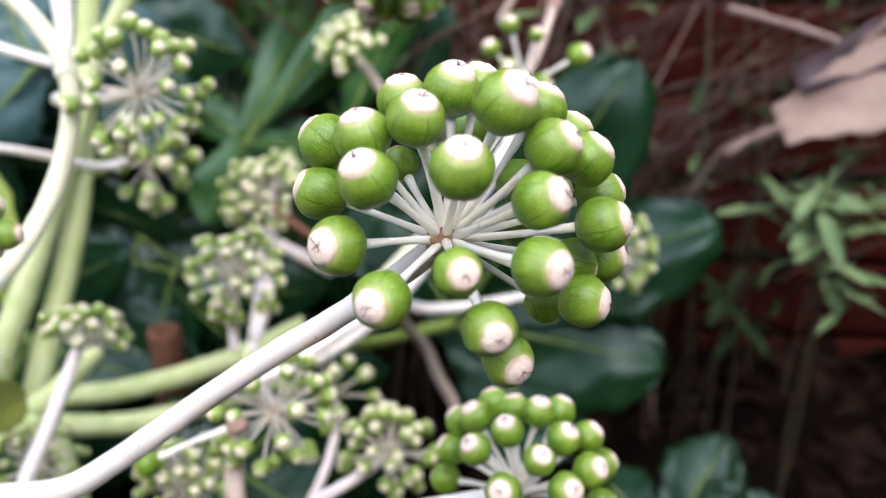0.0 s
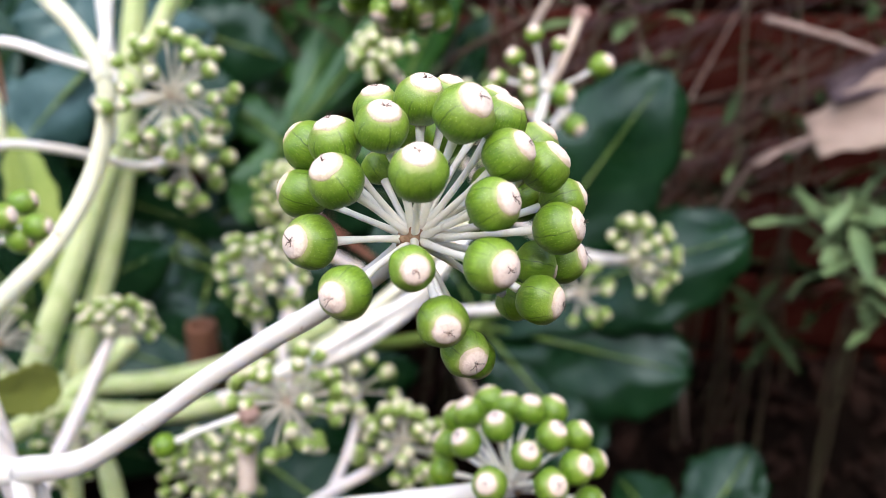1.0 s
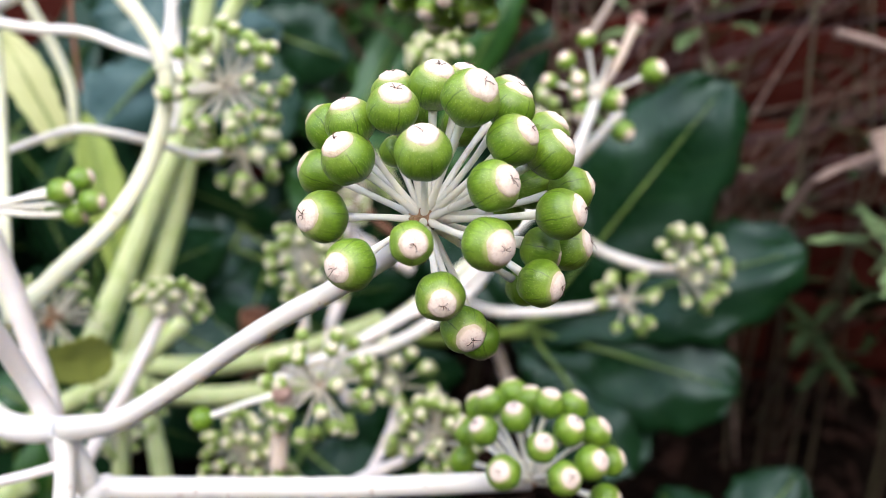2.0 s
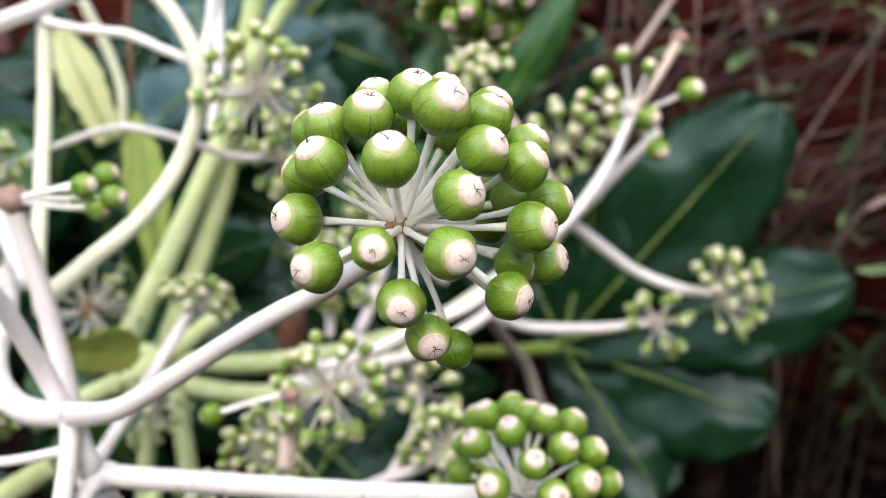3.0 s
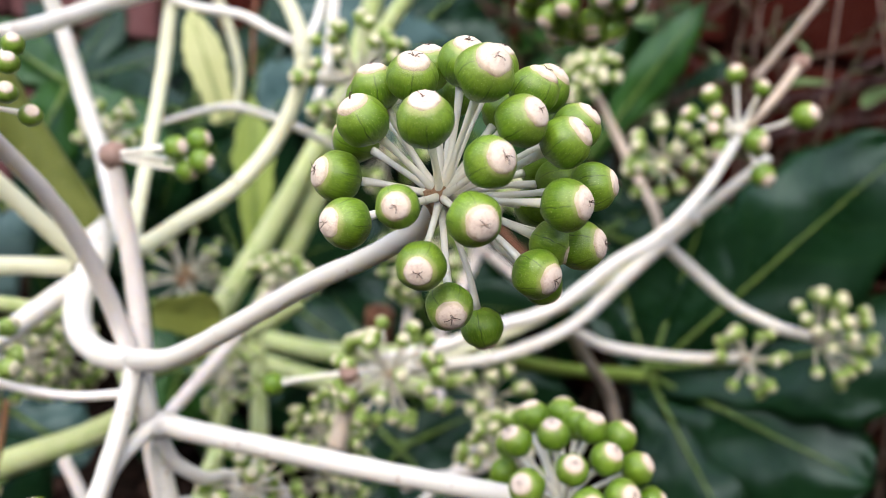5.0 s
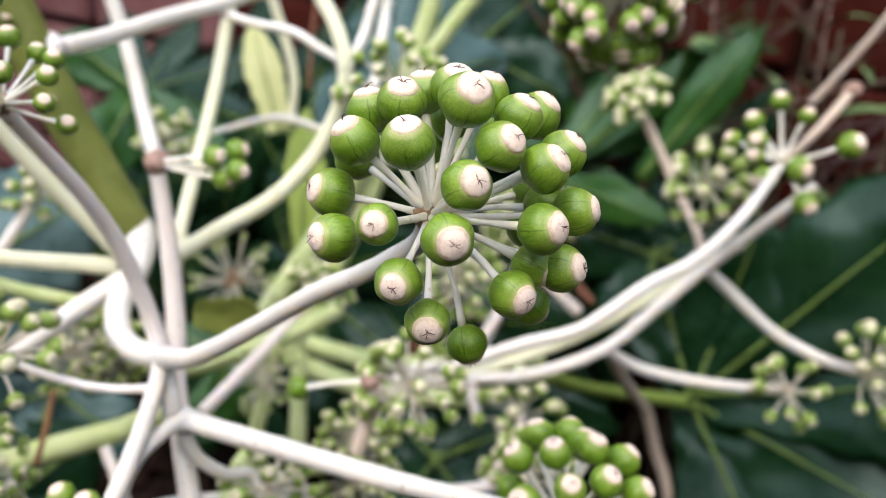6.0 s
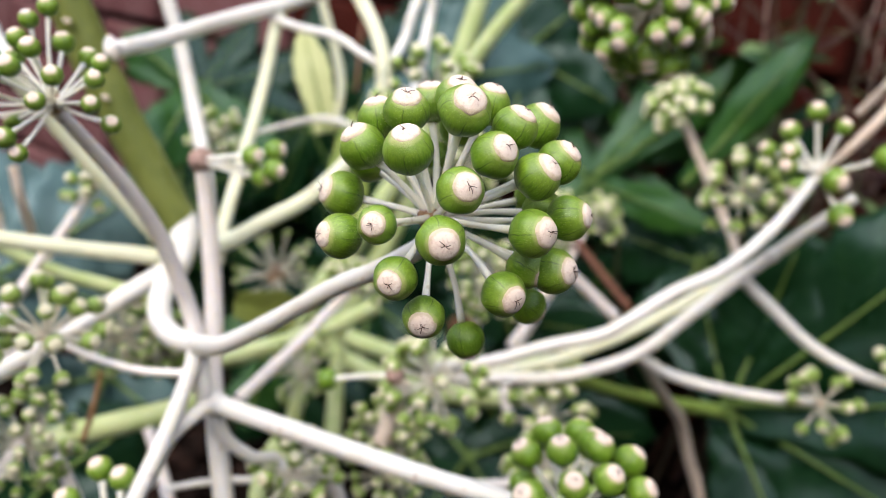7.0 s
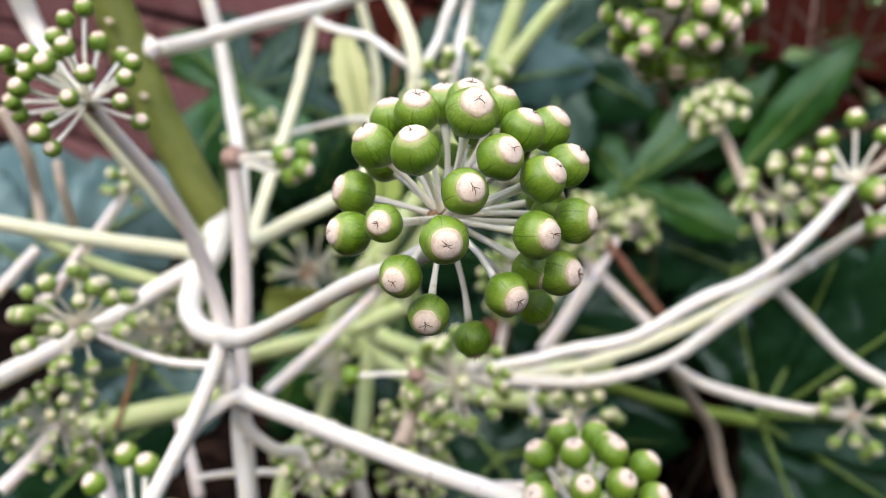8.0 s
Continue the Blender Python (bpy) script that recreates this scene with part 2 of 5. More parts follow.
# pale so that the unseen wall behind the camera returns fill light
FILLFACE = plain("fill_wall_face", (0.30, 0.24, 0.20), (0.48, 0.41, 0.36), 12.0, 0.9, 0.6, 0.003)
POT = plain("rust_brown_cane", (0.085, 0.036, 0.019), (0.17, 0.072, 0.036), 60.0, 0.8)

# ---- building helpers ----


def part(name, bm, material, parent=None, label="", smooth=True):
    me = bpy.data.meshes.new(name)
    for f in bm.faces:
        f.smooth = smooth
    bm.to_mesh(me)
    bm.free()
    me.materials.append(material)
    ob = new(name, me)
    if parent is not None:
        ob.parent = parent
    if label:
        ob["label"] = label
    return ob


def thing(name, label, category, at=(0, 0, 0), group="", kind=""):
    ob = new(name)
    ob.location = at
    ob.empty_display_size = 0.005
    return tagged(ob, label, category, group, kind)


def spline(points, steps):
    """A smooth line through the points (Catmull-Rom)."""
    P = [Vector(p) for p in points]
    P = [P[0] * 2 - P[1], *P, P[-1] * 2 - P[-2]]
    out = []
    for i in range(1, len(P) - 2):
        a, b, c, d = P[i - 1 : i + 3]
        for k in range(steps):
            t = k / steps
            out.append(0.5 * (2 * b + (c - a) * t + (2 * a - 5 * b + 4 * c - d) * t * t + (3 * b - a - 3 * c + d) * t**3))
    out.append(P[-2].copy())
    return out


def tube(bm, points, radii, sides=10, steps=6, rough=0.06, seed=0.0, caps=True):
    """A swept tube with a slightly uneven girth."""
    line = spline(points, steps) if len(points) > 2 else [Vector(p) for p in points]
    n = len(line)
    rad = np.interp(np.linspace(0, len(radii) - 1, n), range(len(radii)), radii)
    side = None
    rings = []
    for i, p in enumerate(line):
        d = (line[min(i + 1, n - 1)] - line[max(i - 1, 0)]).normalized()
        if side is None:
            side = d.orthogonal().normalized()
        side = (side - d * side.dot(d)).normalized()
        up = d.cross(side)
        ring = []
        for k in range(sides):
            a = 2 * math.pi * k / sides
            w = side * math.cos(a) + up * math.sin(a)
            r = rad[i] * (1 + rough * noise.noise((p + w * rad[i]) * (0.6 / max(rad[i], 1e-5)) + Vector((seed, 0, 0))))
            ring.append(bm.verts.new(p + w * r))
        rings.append(ring)
    for a, b in zip(rings[:-1], rings[1:]):
        for k in range(sides):
            bm.faces.new((a[k], a[(k + 1) % sides], b[(k + 1) % sides], b[k]))
    if caps:
        bm.faces.new(rings[0][::-1])
        bm.faces.new(rings[-1])
    return bm


def lump(bm, centre, r, squash=(1, 1, 1), rough=0.25, seed=0.0, cuts=2):
    geo = bmesh.ops.create_icosphere(bm, subdivisions=cuts, radius=1.0)
    for v in geo["verts"]:
        d = v.co.normalized()
        k = 1 + rough * noise.noise(d * 1.9 + Vector((seed, seed * 1.7, 0)))
        v.co = Vector(centre) + Vector((d.x * squash[0], d.y * squash[1], d.z * squash[2])) * r * k
    return bm


STALK_LABEL = {
    "cream": "smooth cream-white flower stalk with small brown flecks",
    "pinkish": "pale pinkish-grey flower stalk carrying a fruit cluster",
    "brownish": "thin tan-brown drying flower stalk",
    "ivory": "smooth ivory flower stalk with a green tinge",
    "brownish2": "pale tan stalk end with a brown knob",
    "lime": "pale yellow-green leaf stalk of the shrub",
    "olive": "thick olive-green main stem of the shrub",
    "petiole": "slender green leaf stalk joining a lobed leaf",
    "redstem": "thin reddish-brown stalk behind the flower stalks",
    "orange": "short withered orange-brown stalk",
}


def stalk(skin, points, radii, scars=(), nodes=()):
    """One stalk of the shrub; scars: places along it (0 to 1) of small brown bract scars."""
    seed = sum(points[0]) * 37
    base = Vector(points[0])
    bm = tube(bmesh.new(), [Vector(p) - base for p in points], radii, 14, 8, 0.07, seed)
    ob = part("flower_stalk" if skin not in ("lime", "petiole", "olive") else "leaf_stalk" if skin != "olive" else "main_stem", bm, SKINS[skin])
    ob.location = base
    tagged(ob, STALK_LABEL[skin], "stem" if skin == "olive" else "stalk", "stalks of the shrub")
    for s in nodes:
        i = s * (len(points) - 1)
        k = min(int(i), len(points) - 2)
        p = Vector(points[k]).lerp(Vector(points[k + 1]), i - k) - base
        part("node", lump(bmesh.new(), p, radii[k] * 1.10, (1, 1, 1), 0.25, s * 7, 3), SKINS[skin], ob, "swollen joint where stalks branch")
    for s in scars:
        i = s * (len(points) - 1)
        k = min(int(i), len(points) - 2)
        p = Vector(points[k]).lerp(Vector(points[k + 1]), i - k) - base
        r = radii[k]
        part("bract_scar", lump(bmesh.new(), p + Vector((0.35, -0.62, 0.62)).normalized() * r * 0.97, r * 0.25, (1.3, 0.7, 1.0), 0.4, s * 9), HUB, ob, "small brown bract scar")
    return ob


# ---- fruit ----


def berry_mesh(name, nu, nv, seed):
    """Unit berry with the crown at +z: a slightly flattened, faintly ribbed ball that narrows to the pedicel."""
    bm = bmesh.new()
    rows = []
    for j in range(1, nv):
        th = math.pi * j / nv
        row = []
        for i in range(nu):
            ph = 2 * math.pi * i / nu
            d = Vector((math.sin(th) * math.cos(ph), math.sin(th) * math.sin(ph), math.cos(th)))
            k = 1 + 0.018 * math.cos(5 * ph + seed) * math.sin(th) + 0.05 * noise.noise(d * 1.4 + Vector((seed * 3, 0, 0)))
            z = d.z * (0.95 if d.z > 0 else 1.0)
            row.append(bm.verts.new((d.x * k, d.y * k, z * k)))
        rows.append(row)
    top, low = bm.verts.new((0, 0, 0.95)), bm.verts.new((0, 0, -1.03))
    for a, b in zip(rows[:-1], rows[1:]):
        for i in range(nu):
            bm.faces.new((a[i], b[i], b[(i + 1) % nu], a[(i + 1) % nu]))
    for i in range(nu):
        bm.faces.new((top, rows[0][i], rows[0][(i + 1) % nu]))
        bm.faces.new((low, rows[-1][(i + 1) % nu], rows[-1][i]))
    return bm_data(name, bm)


def bm_data(name, bm):
    me = bpy.data.meshes.new(name)
    for f in bm.faces:
        f.smooth = True
    bm.to_mesh(me)
    bm.free()
    return me


def cap_mesh(name, nu, seed, wide, lift):
    """The cream crown: an uneven low dome with a raised rim on top of the unit berry."""
    bm = bmesh.new()
    rows = []
    for j, (s, h) in enumerate(((0.16, 0.014), (0.4, 0.024), (0.65, 0.024), (0.85, 0.018), (0.97, 0.008), (1.05, -0.03))):
        row = []
        for i in range(nu):
            ph = 2 * math.pi * i / nu
            w = wide * s * (1 + 0.09 * noise.noise(Vector((math.cos(ph) * 1.6 + seed, math.sin(ph) * 1.6, 0))))
            x, y = math.sin(w) * math.cos(ph), math.sin(w) * math.sin(ph)
            z = math.cos(w) * 0.95
            k = 1 + h + lift * (1 - s * 0.6) + 0.035 * noise.noise(Vector((x * 6 + seed, y * 6, 0)))
            row.append(bm.verts.new((x * k, y * k, z * k)))
        rows.append(row)
    c = bm.verts.new((0, 0, 0.95 * (1 + lift * 0.8)))
    for i in range(nu):
        bm.faces.new((c, rows[0][i], rows[0][(i + 1) % nu]))
    for a, b in zip(rows[:-1], rows[1:]):
        for i in range(nu):
            bm.faces.new((a[i], b[i], b[(i + 1) % nu], a[(i + 1) % nu]))
    return bm_data(name, bm)


def style_mesh(name, seed):
    """One thin dry style curling out of the crown."""
    rnd = random.Random(seed)
    ln, up, bend = rnd.choice((0.14, 0.17, 0.2, 0.24, 0.3, 0.38)), rnd.uniform(0.5, 1.3), rnd.uniform(-1.1, 1.1)
    pts = []
    for k in range(5):
        s = k / 4
        pts.append((math.cos(bend * s) * ln * s + 0.03, math.sin(bend * s) * ln * s, 0.97 + up * ln * s * (1.1 - 0.6 * s)))
    return bm_data(name, tube(bmesh.new(), pts, (0.022, 0.018, 0.014, 0.012, 0.017), 5, 2, 0.1, seed))


BERRIES = [berry_mesh("berry", 32, 20, s * 1.3) for s in range(4)]
CAPS = [cap_mesh("crown", 24, s * 2.1, 0.60 + 0.035 * s, 0.045) for s in range(4)]
STYLES = [style_mesh("style", s) for s in range(8)]
SMALL = [berry_mesh("berry", 14, 9, s * 1.3) for s in range(3)]
SMALLCAPS = [cap_mesh("crown", 12, s * 2.1, 0.74 + 0.08 * s, 0.10) for s in range(3)]
for me in BERRIES:
    me.materials.append(BERRY)
for me in CAPS:
    me.materials.append(CAP)
for me in STYLES:
    me.materials.append(STYLE)
for me in SMALLCAPS:
    me.materials.append(CAPY)
RIPECAPS = [cap_mesh("crown", 14, s * 2.1, 0.58 + 0.05 * s, 0.05) for s in range(3)]
for me in RIPECAPS:
    me.materials.append(CAP)
for me in SMALL:
    me.materials.append(YOUNG)
RIPE = []
for me in SMALL:
    me = me.copy()
    me.materials.clear()
    me.materials.append(BERRY)
    RIPE.append(me)


def facing(d, spin):
    return d.to_track_quat("Z", "Y").to_matrix().to_4x4() @ Matrix.Rotation(spin, 4, "Z")


def add_berry(cluster, centre, r, rnd, fine, young, tilt=None):
    d = (tilt or centre).normalized()
    ob = new("berry", rnd.choice(BERRIES if fine else SMALL if young else RIPE))
    ob.parent = cluster
    ob.matrix_basis = Matrix.Translation(centre) @ facing(d, rnd.uniform(0, 6.28)) @ Matrix.Diagonal((r, r, r * rnd.uniform(0.95, 1.02), 1))
    crown = new("crown", rnd.choice(CAPS if fine else SMALLCAPS if young else RIPECAPS))
    crown.parent = ob
    crown.rotation_euler = (0, 0, rnd.uniform(0, 6.28))
    if fine:
        start = rnd.uniform(0, 6.28)
        for i in range(rnd.choice((3, 4, 5))):
            hair = new("style", rnd.choice(STYLES))
            hair.parent = ob
            hair.rotation_euler = (0, 0, start + i * rnd.uniform(0.8, 1.6))


def add_pedicel(cluster, centre, r, rnd, thick, sides, sag=0.04, skin=None):
    """The little stalk from the receptacle to the foot of the berry."""
    d = centre.normalized()
    ln = centre.length - r * 0.97
    out = d.orthogonal().normalized()
    bend = (Matrix.Rotation(rnd.uniform(0, 6.28), 3, d) @ out) * ln * rnd.uniform(0, sag)
    pts = [d * 0.0008, d * ln * 0.35 + bend * 0.8, d * ln * 0.7 + bend, d * ln]
    bm = tube(bmesh.new(), pts, (thick * 1.45, thick * 1.0, thick * 0.9, thick * 1.3), sides, 4, 0.05, rnd.random() * 9)
    part("pedicel", bm, skin or PEDICEL, cluster)


def knob(centre, r, seed):
    """A warty knob left where the pedicels have dropped off."""
    bm = bmesh.new()
    geo = bmesh.ops.create_icosphere(bm, subdivisions=4, radius=1.0)
    for v in geo["verts"]:
        d = v.co.normalized()
        wart = abs(noise.noise(d * 5.5 + Vector((seed, 0, 0))))
        v.co = Vector(centre) + d * r * (1 + 0.12 * noise.noise(d * 2 + Vector((0, seed, 0))) + 0.28 * wart)
    return bm


def cluster_at(hub, label, pale=False, r=0.002):
    c = thing("fruit_cluster", label, "fruit cluster", hub, "fruit clusters of the shrub")
    if r > 0.003:
        part("receptacle", knob((0, 0, 0), r * 0.9, hub[0] * 90), KNOB_SKIN, c, "warty pinkish-brown knob")
    else:
        part("receptacle", lump(bmesh.new(), (0, 0, 0), r, (1, 1, 1), 0.5, hub[0] * 90, 3), HUBPALE if pale else HUB, c, "rough brown receptacle")
    return c


def umbel(hub, axis, reach, size, count, label, spread=105, young=True, seed=0, thick=0.0005, size_var=0.12, pale=True, clear=0, rust=False):
    """A ball or half ball of small berries on thin pedicels round one receptacle."""
    rnd = random.Random(seed)
    c = cluster_at(hub, label, pale, 0.0018)
    if rust:
        for k in range(9):
            a = Vector(axis) * 0.003 + Vector((rnd.uniform(-1, 1), rnd.uniform(-1, 1), rnd.uniform(-1, 1))) * 0.004
            part("withered_bud", lump(bmesh.new(), a, 0.0019, (1, 1, 1), 0.5, k, 1), ORANGE, c, "rust-brown withered bud")
    q = Vector(axis).to_track_quat("Z", "Y")
    limit, top = math.cos(radians(spread)), math.cos(radians(clear))
    for i in range(count):
        z = top - (top - limit) * (i + 0.5) / count + rnd.uniform(-0.06, 0.06)
        z = max(-1, min(1, z))
        a = i * 2.39996 + rnd.uniform(-0.35, 0.35)
        s = math.sqrt(1 - z * z)
        d = q @ Vector((s * math.cos(a), s * math.sin(a), z))
        r = size / 2 * rnd.uniform(1 - size_var, 1 + size_var)
        p = d * (reach * rnd.uniform(0.86, 1.08) - r)
        add_berry(c, p, r, rnd, False, young)
        add_pedicel(c, p, r, rnd, thick, 6, skin=PEDICELDULL)
    return c


# ---- leaves ----


def lobe_profile(s, base, blunt=0.8):
    """Half-width along a leaf lobe, 0 to 1."""
    grow = base + (1 - base) * (min(s / 0.6, 1.0) ** 1.2 if s > 0 else 0)
    close = 1.0 if s < 0.45 else max(0.0, 1 - ((s - 0.45) / 0.55) ** 2) ** blunt
    return grow * close


def lobe(bm, uv, hub, tip, half, up, base=0.35, fold=-0.08, droop=0.06, wave=0.12, seed=0.0, ns=26, nu=12, blunt=0.8):
    """One leaf lobe from the leaf's hub to its tip, folded along the midrib, sagging and wavy."""
    hub, tip = Vector(hub), Vector(tip)
    ax = tip - hub
    ln = ax.length
    side = Vector(up).cross(ax).normalized()
    n = ax.cross(side).normalized()
    grid = []
    mid = []
    for i in range(ns + 1):
        s = i / ns
        sag = droop * ln * (4 * s * (1 - s)) * 0.6
        w = half * lobe_profile(s, base, blunt)
        row = []
        for j in range(nu + 1):
            u = 2 * j / nu - 1
            bumpy = wave * half * noise.noise(Vector((s * 4 + seed, u * 1.6, seed)))
            quilt = 0.010 * half * math.sin((s - abs(u) * 0.22) * 8 * 2 * math.pi) * (1 - abs(u) * 0.5) * min(1, abs(u) * 4)
            edge = 1 + 0.06 * math.sin(s * 38 + seed * 3) * abs(u)
            p = hub + ax * s + side * (u * w * edge) + n * (fold * w * abs(u) ** 1.3 + sag + bumpy + quilt - 0.10 * w * u * u * s)
            row.append((bm.verts.new(p), s, u))
        mid.append(hub + ax * s + n * (sag + wave * half * noise.noise(Vector((s * 4 + seed, 0, seed)))))
        grid.append(row)
    for a, b in zip(grid[:-1], grid[1:]):
        for j in range(nu):
            f = bm.faces.new((a[j][0], b[j][0], b[j + 1][0], a[j + 1][0]))
            for loop, (v, s, u) in zip(f.loops, (a[j], b[j], b[j + 1], a[j + 1])):
                loop[uv].uv = (s, u)
    return mid, n


def leaf(hub, lobes, up, label, material, vein=0.0016, name="lobed_leaf", group="leaves of the shrub", seed=0.0, **kw):
    """A palmate leaf. lobes: (tip, half-width, and where it differs the way it faces), in world metres; up: the side that the veins stand on."""
    hub = Vector(hub)
    top = thing(name, label, "leaf", hub, group)
    bm = bmesh.new()
    uv = bm.loops.layers.uv.new("UVMap")
    ribs = []
    for i, (tip, half, *face) in enumerate(lobes):
        ribs.append(lobe(bm, uv, (0, 0, 0), Vector(tip) - hub, half, face[0] if face else up, seed=seed + i * 1.9, **kw))
    blade = part("leaf_blade", bm, material, top)
    solid = blade.modifiers.new("thickness", "SOLIDIFY")
    solid.thickness, solid.offset = 0.0006, 0.0
    if vein:
        for mid, n in ribs:
            sgn = 1 if n.dot(Vector(up)) > 0 else -1
            rows = mid[:-1:3]
            pts = [p + n * sgn * (0.0012 + 0.010 * (1 - k / len(rows)) ** 4) for k, p in enumerate(rows)]
            part("midrib", tube(bmesh.new(), pts, (vein, vein * 0.75, vein * 0.5, vein * 0.2), 7, 3, 0.05, seed), VEIN, top, "pale green midrib")
    return top

# ---- setting: ground, wall ----
GROUND_Z = 0.12


def soil_height(x, y):
    """The bed is heaped up against the wall."""
    k = min(max((y - 0.1 * x - 0.40) / 0.30, 0.0), 1.0)
    return GROUND_Z + 0.115 * k * k * (3 - 2 * k)


def ground():
    """One sheet of soil to the horizon, finely lumpy under the shrub."""
    near = np.linspace(-1.2, 1.2, 61)
    far = np.array([2.0, 4.0, 9.0, 25.0, 80.0])
    xs = np.concatenate([-far[::-1], near, far])
    bm = bmesh.new()
    grid = []
    for x in xs:
        row = []
        for y in xs:
            h = 0.03 * noise.noise(Vector((x * 5, y * 5, 1))) + 0.012 * noise.noise(Vector((x * 22, y * 22, 4)))
            row.append(bm.verts.new((x, y + 0.3, soil_height(x, y + 0.3) + h)))
        grid.append(row)
    for a, b in zip(grid[:-1], grid[1:]):
        for j in range(len(xs) - 1):
            bm.faces.new((a[j], b[j], b[j + 1], a[j + 1]))
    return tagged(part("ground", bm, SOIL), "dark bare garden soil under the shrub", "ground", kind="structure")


ground()

WALL = pose(0.2, 0.70, GROUND_Z - 0.1, 0, 0, 9)


def brick_data(seed, material):
    rnd = random.Random(seed)
    bm = bmesh.new()
    bmesh.ops.create_cube(bm, size=1.0)
    for v in bm.verts:
        v.co = Vector((v.co.x * 0.215, v.co.y * 0.1, v.co.z * 0.065)) + Vector([rnd.uniform(-0.0015, 0.0015) for _ in range(3)])
    bmesh.ops.bevel(bm, geom=bm.edges[:], offset=0.004, segments=1, affect="EDGES")
    me = bpy.data.meshes.new("brick")
    bm.to_mesh(me)
    bm.free()
    me.materials.append(material)
    return me


def wall():
    bm = bmesh.new()
    bmesh.ops.create_cube(bm, size=1.0)
    for v in bm.verts:
        v.co = Vector((v.co.x * 5.0, v.co.y * 0.09 + 0.055, (v.co.z + 0.5) * 1.4))
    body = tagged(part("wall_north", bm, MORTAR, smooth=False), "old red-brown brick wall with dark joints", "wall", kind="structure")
    body.matrix_world = WALL
    return body


WALL_BODY = wall()


def fill_wall():
    """Plain wall added unseen behind the camera: blocks low sky, bounces front fill."""
    bm = bmesh.new()
    bmesh.ops.create_cube(bm, size=1.0)
    for v in bm.verts:
        v.co = Vector((v.co.x * 6.0, v.co.y * 0.2, (v.co.z + 0.5) * 1.6))
    ob = tagged(part("fill_wall_south", bm, FILLFACE, smooth=False), "plain wall added unseen behind the camera to bounce fill light", "wall", kind="structure")
    ob.matrix_world = pose(0, -1.6, GROUND_Z - 0.1, 0, 0, 6)


fill_wall()


def shade_wall():
    """Unseen wall added to the east to shade the brick wall's lower right."""
    bm = bmesh.new()
    bmesh.ops.create_cube(bm, size=1.0)
    for v in bm.verts:
        v.co = Vector((v.co.x * 0.2, v.co.y * 1.7, (v.co.z + 0.5) * 0.85))
    ob = tagged(part("shade_wall_east", bm, MORTAR, smooth=False), "plain dark wall added out of view to shade the bed", "wall", kind="structure")
    ob.matrix_world = pose(0.60, -0.13, GROUND_Z - 0.1, 0, 0, 6)


shade_wall()

# ---- stalks of the shrub ----
stalk('cream', [(0.0008, 0.1087, 0.5621), (-0.0068, 0.1156, 0.5533), (-0.0178, 0.1157, 0.5443), (-0.0306, 0.1146, 0.5353), (-0.0443, 0.1146, 0.5243), (-0.0601, 0.1133, 0.5116), (-0.0731, 0.1130, 0.5023), (-0.0947, 0.1197, 0.4909)],
      [0.00203, 0.00204, 0.00200, 0.00207, 0.00218, 0.00230, 0.00260, 0.00314], scars=(0.43,), nodes=(0.97,))
stalk('cream', [(-0.0947, 0.1197, 0.4909), (-0.1108, 0.1205, 0.4866), (-0.1270, 0.1251, 0.4859), (-0.1415, 0.1345, 0.4875), (-0.1504, 0.1450, 0.4919), (-0.1610, 0.1539, 0.4991), (-0.1668, 0.1532, 0.5064)],
      [0.00318, 0.00356, 0.00376, 0.00417, 0.00496, 0.00579, 0.00515])
stalk('olive', [(-0.2017, 0.1237, 0.5921), (-0.1982, 0.1296, 0.5778), (-0.1908, 0.1352, 0.5574), (-0.1830, 0.1409, 0.5382), (-0.1740, 0.1476, 0.5184), (-0.1626, 0.1546, 0.4980)],
      [0.00724, 0.00724, 0.00742, 0.00717, 0.00717, 0.00695])
STEM = bpy.data.objects["main_stem"]
part("branch_collar", lump(bmesh.new(), Vector((-0.1878, 0.1395, 0.5604)) - STEM.location, 0.0046, (1.1, 1.0, 0.95), 0.35, 2.0, 3), PINKISH, STEM, "pinkish collar where a branch leaves the stem")
for h in (0.33, 0.66):
    at = Vector((-0.2017, 0.1237, 0.5921)).lerp(Vector((-0.1740, 0.1476, 0.5184)), h) - STEM.location
    part("leaf_scar", lump(bmesh.new(), at + Vector((0.004, -0.0055, 0.002)), 0.0016, (1.8, 0.7, 0.6), 0.4, h * 9, 2), PALETAN, STEM, "pale scar of a fallen leaf")
stalk('pinkish', [(-0.1378, 0.1462, 0.5320), (-0.1362, 0.1471, 0.5189), (-0.1318, 0.1469, 0.4995), (-0.1251, 0.1441, 0.4789), (-0.1190, 0.1399, 0.4650), (-0.1077, 0.1351, 0.4454), (-0.0940, 0.1298, 0.4260)],
      [0.00239, 0.00262, 0.00305, 0.00328, 0.00328, 0.00338, 0.00338])
stalk('cream', [(-0.0947, 0.1197, 0.4909), (-0.0899, 0.1140, 0.4849), (-0.0839, 0.1030, 0.4718), (-0.0769, 0.0887, 0.4579), (-0.0725, 0.0819, 0.4513)],
      [0.00282, 0.00244, 0.00243, 0.00241, 0.00240])
stalk('cream', [(-0.0947, 0.1197, 0.4909), (-0.0894, 0.1184, 0.4800), (-0.0859, 0.1209, 0.4751), (-0.0549, 0.1343, 0.4738), (-0.0259, 0.1406, 0.4776), (0.0120, 0.1619, 0.4748)],
      [0.00299, 0.00284, 0.00294, 0.00286, 0.00267, 0.00263], scars=(0.72,), nodes=(0.4,))
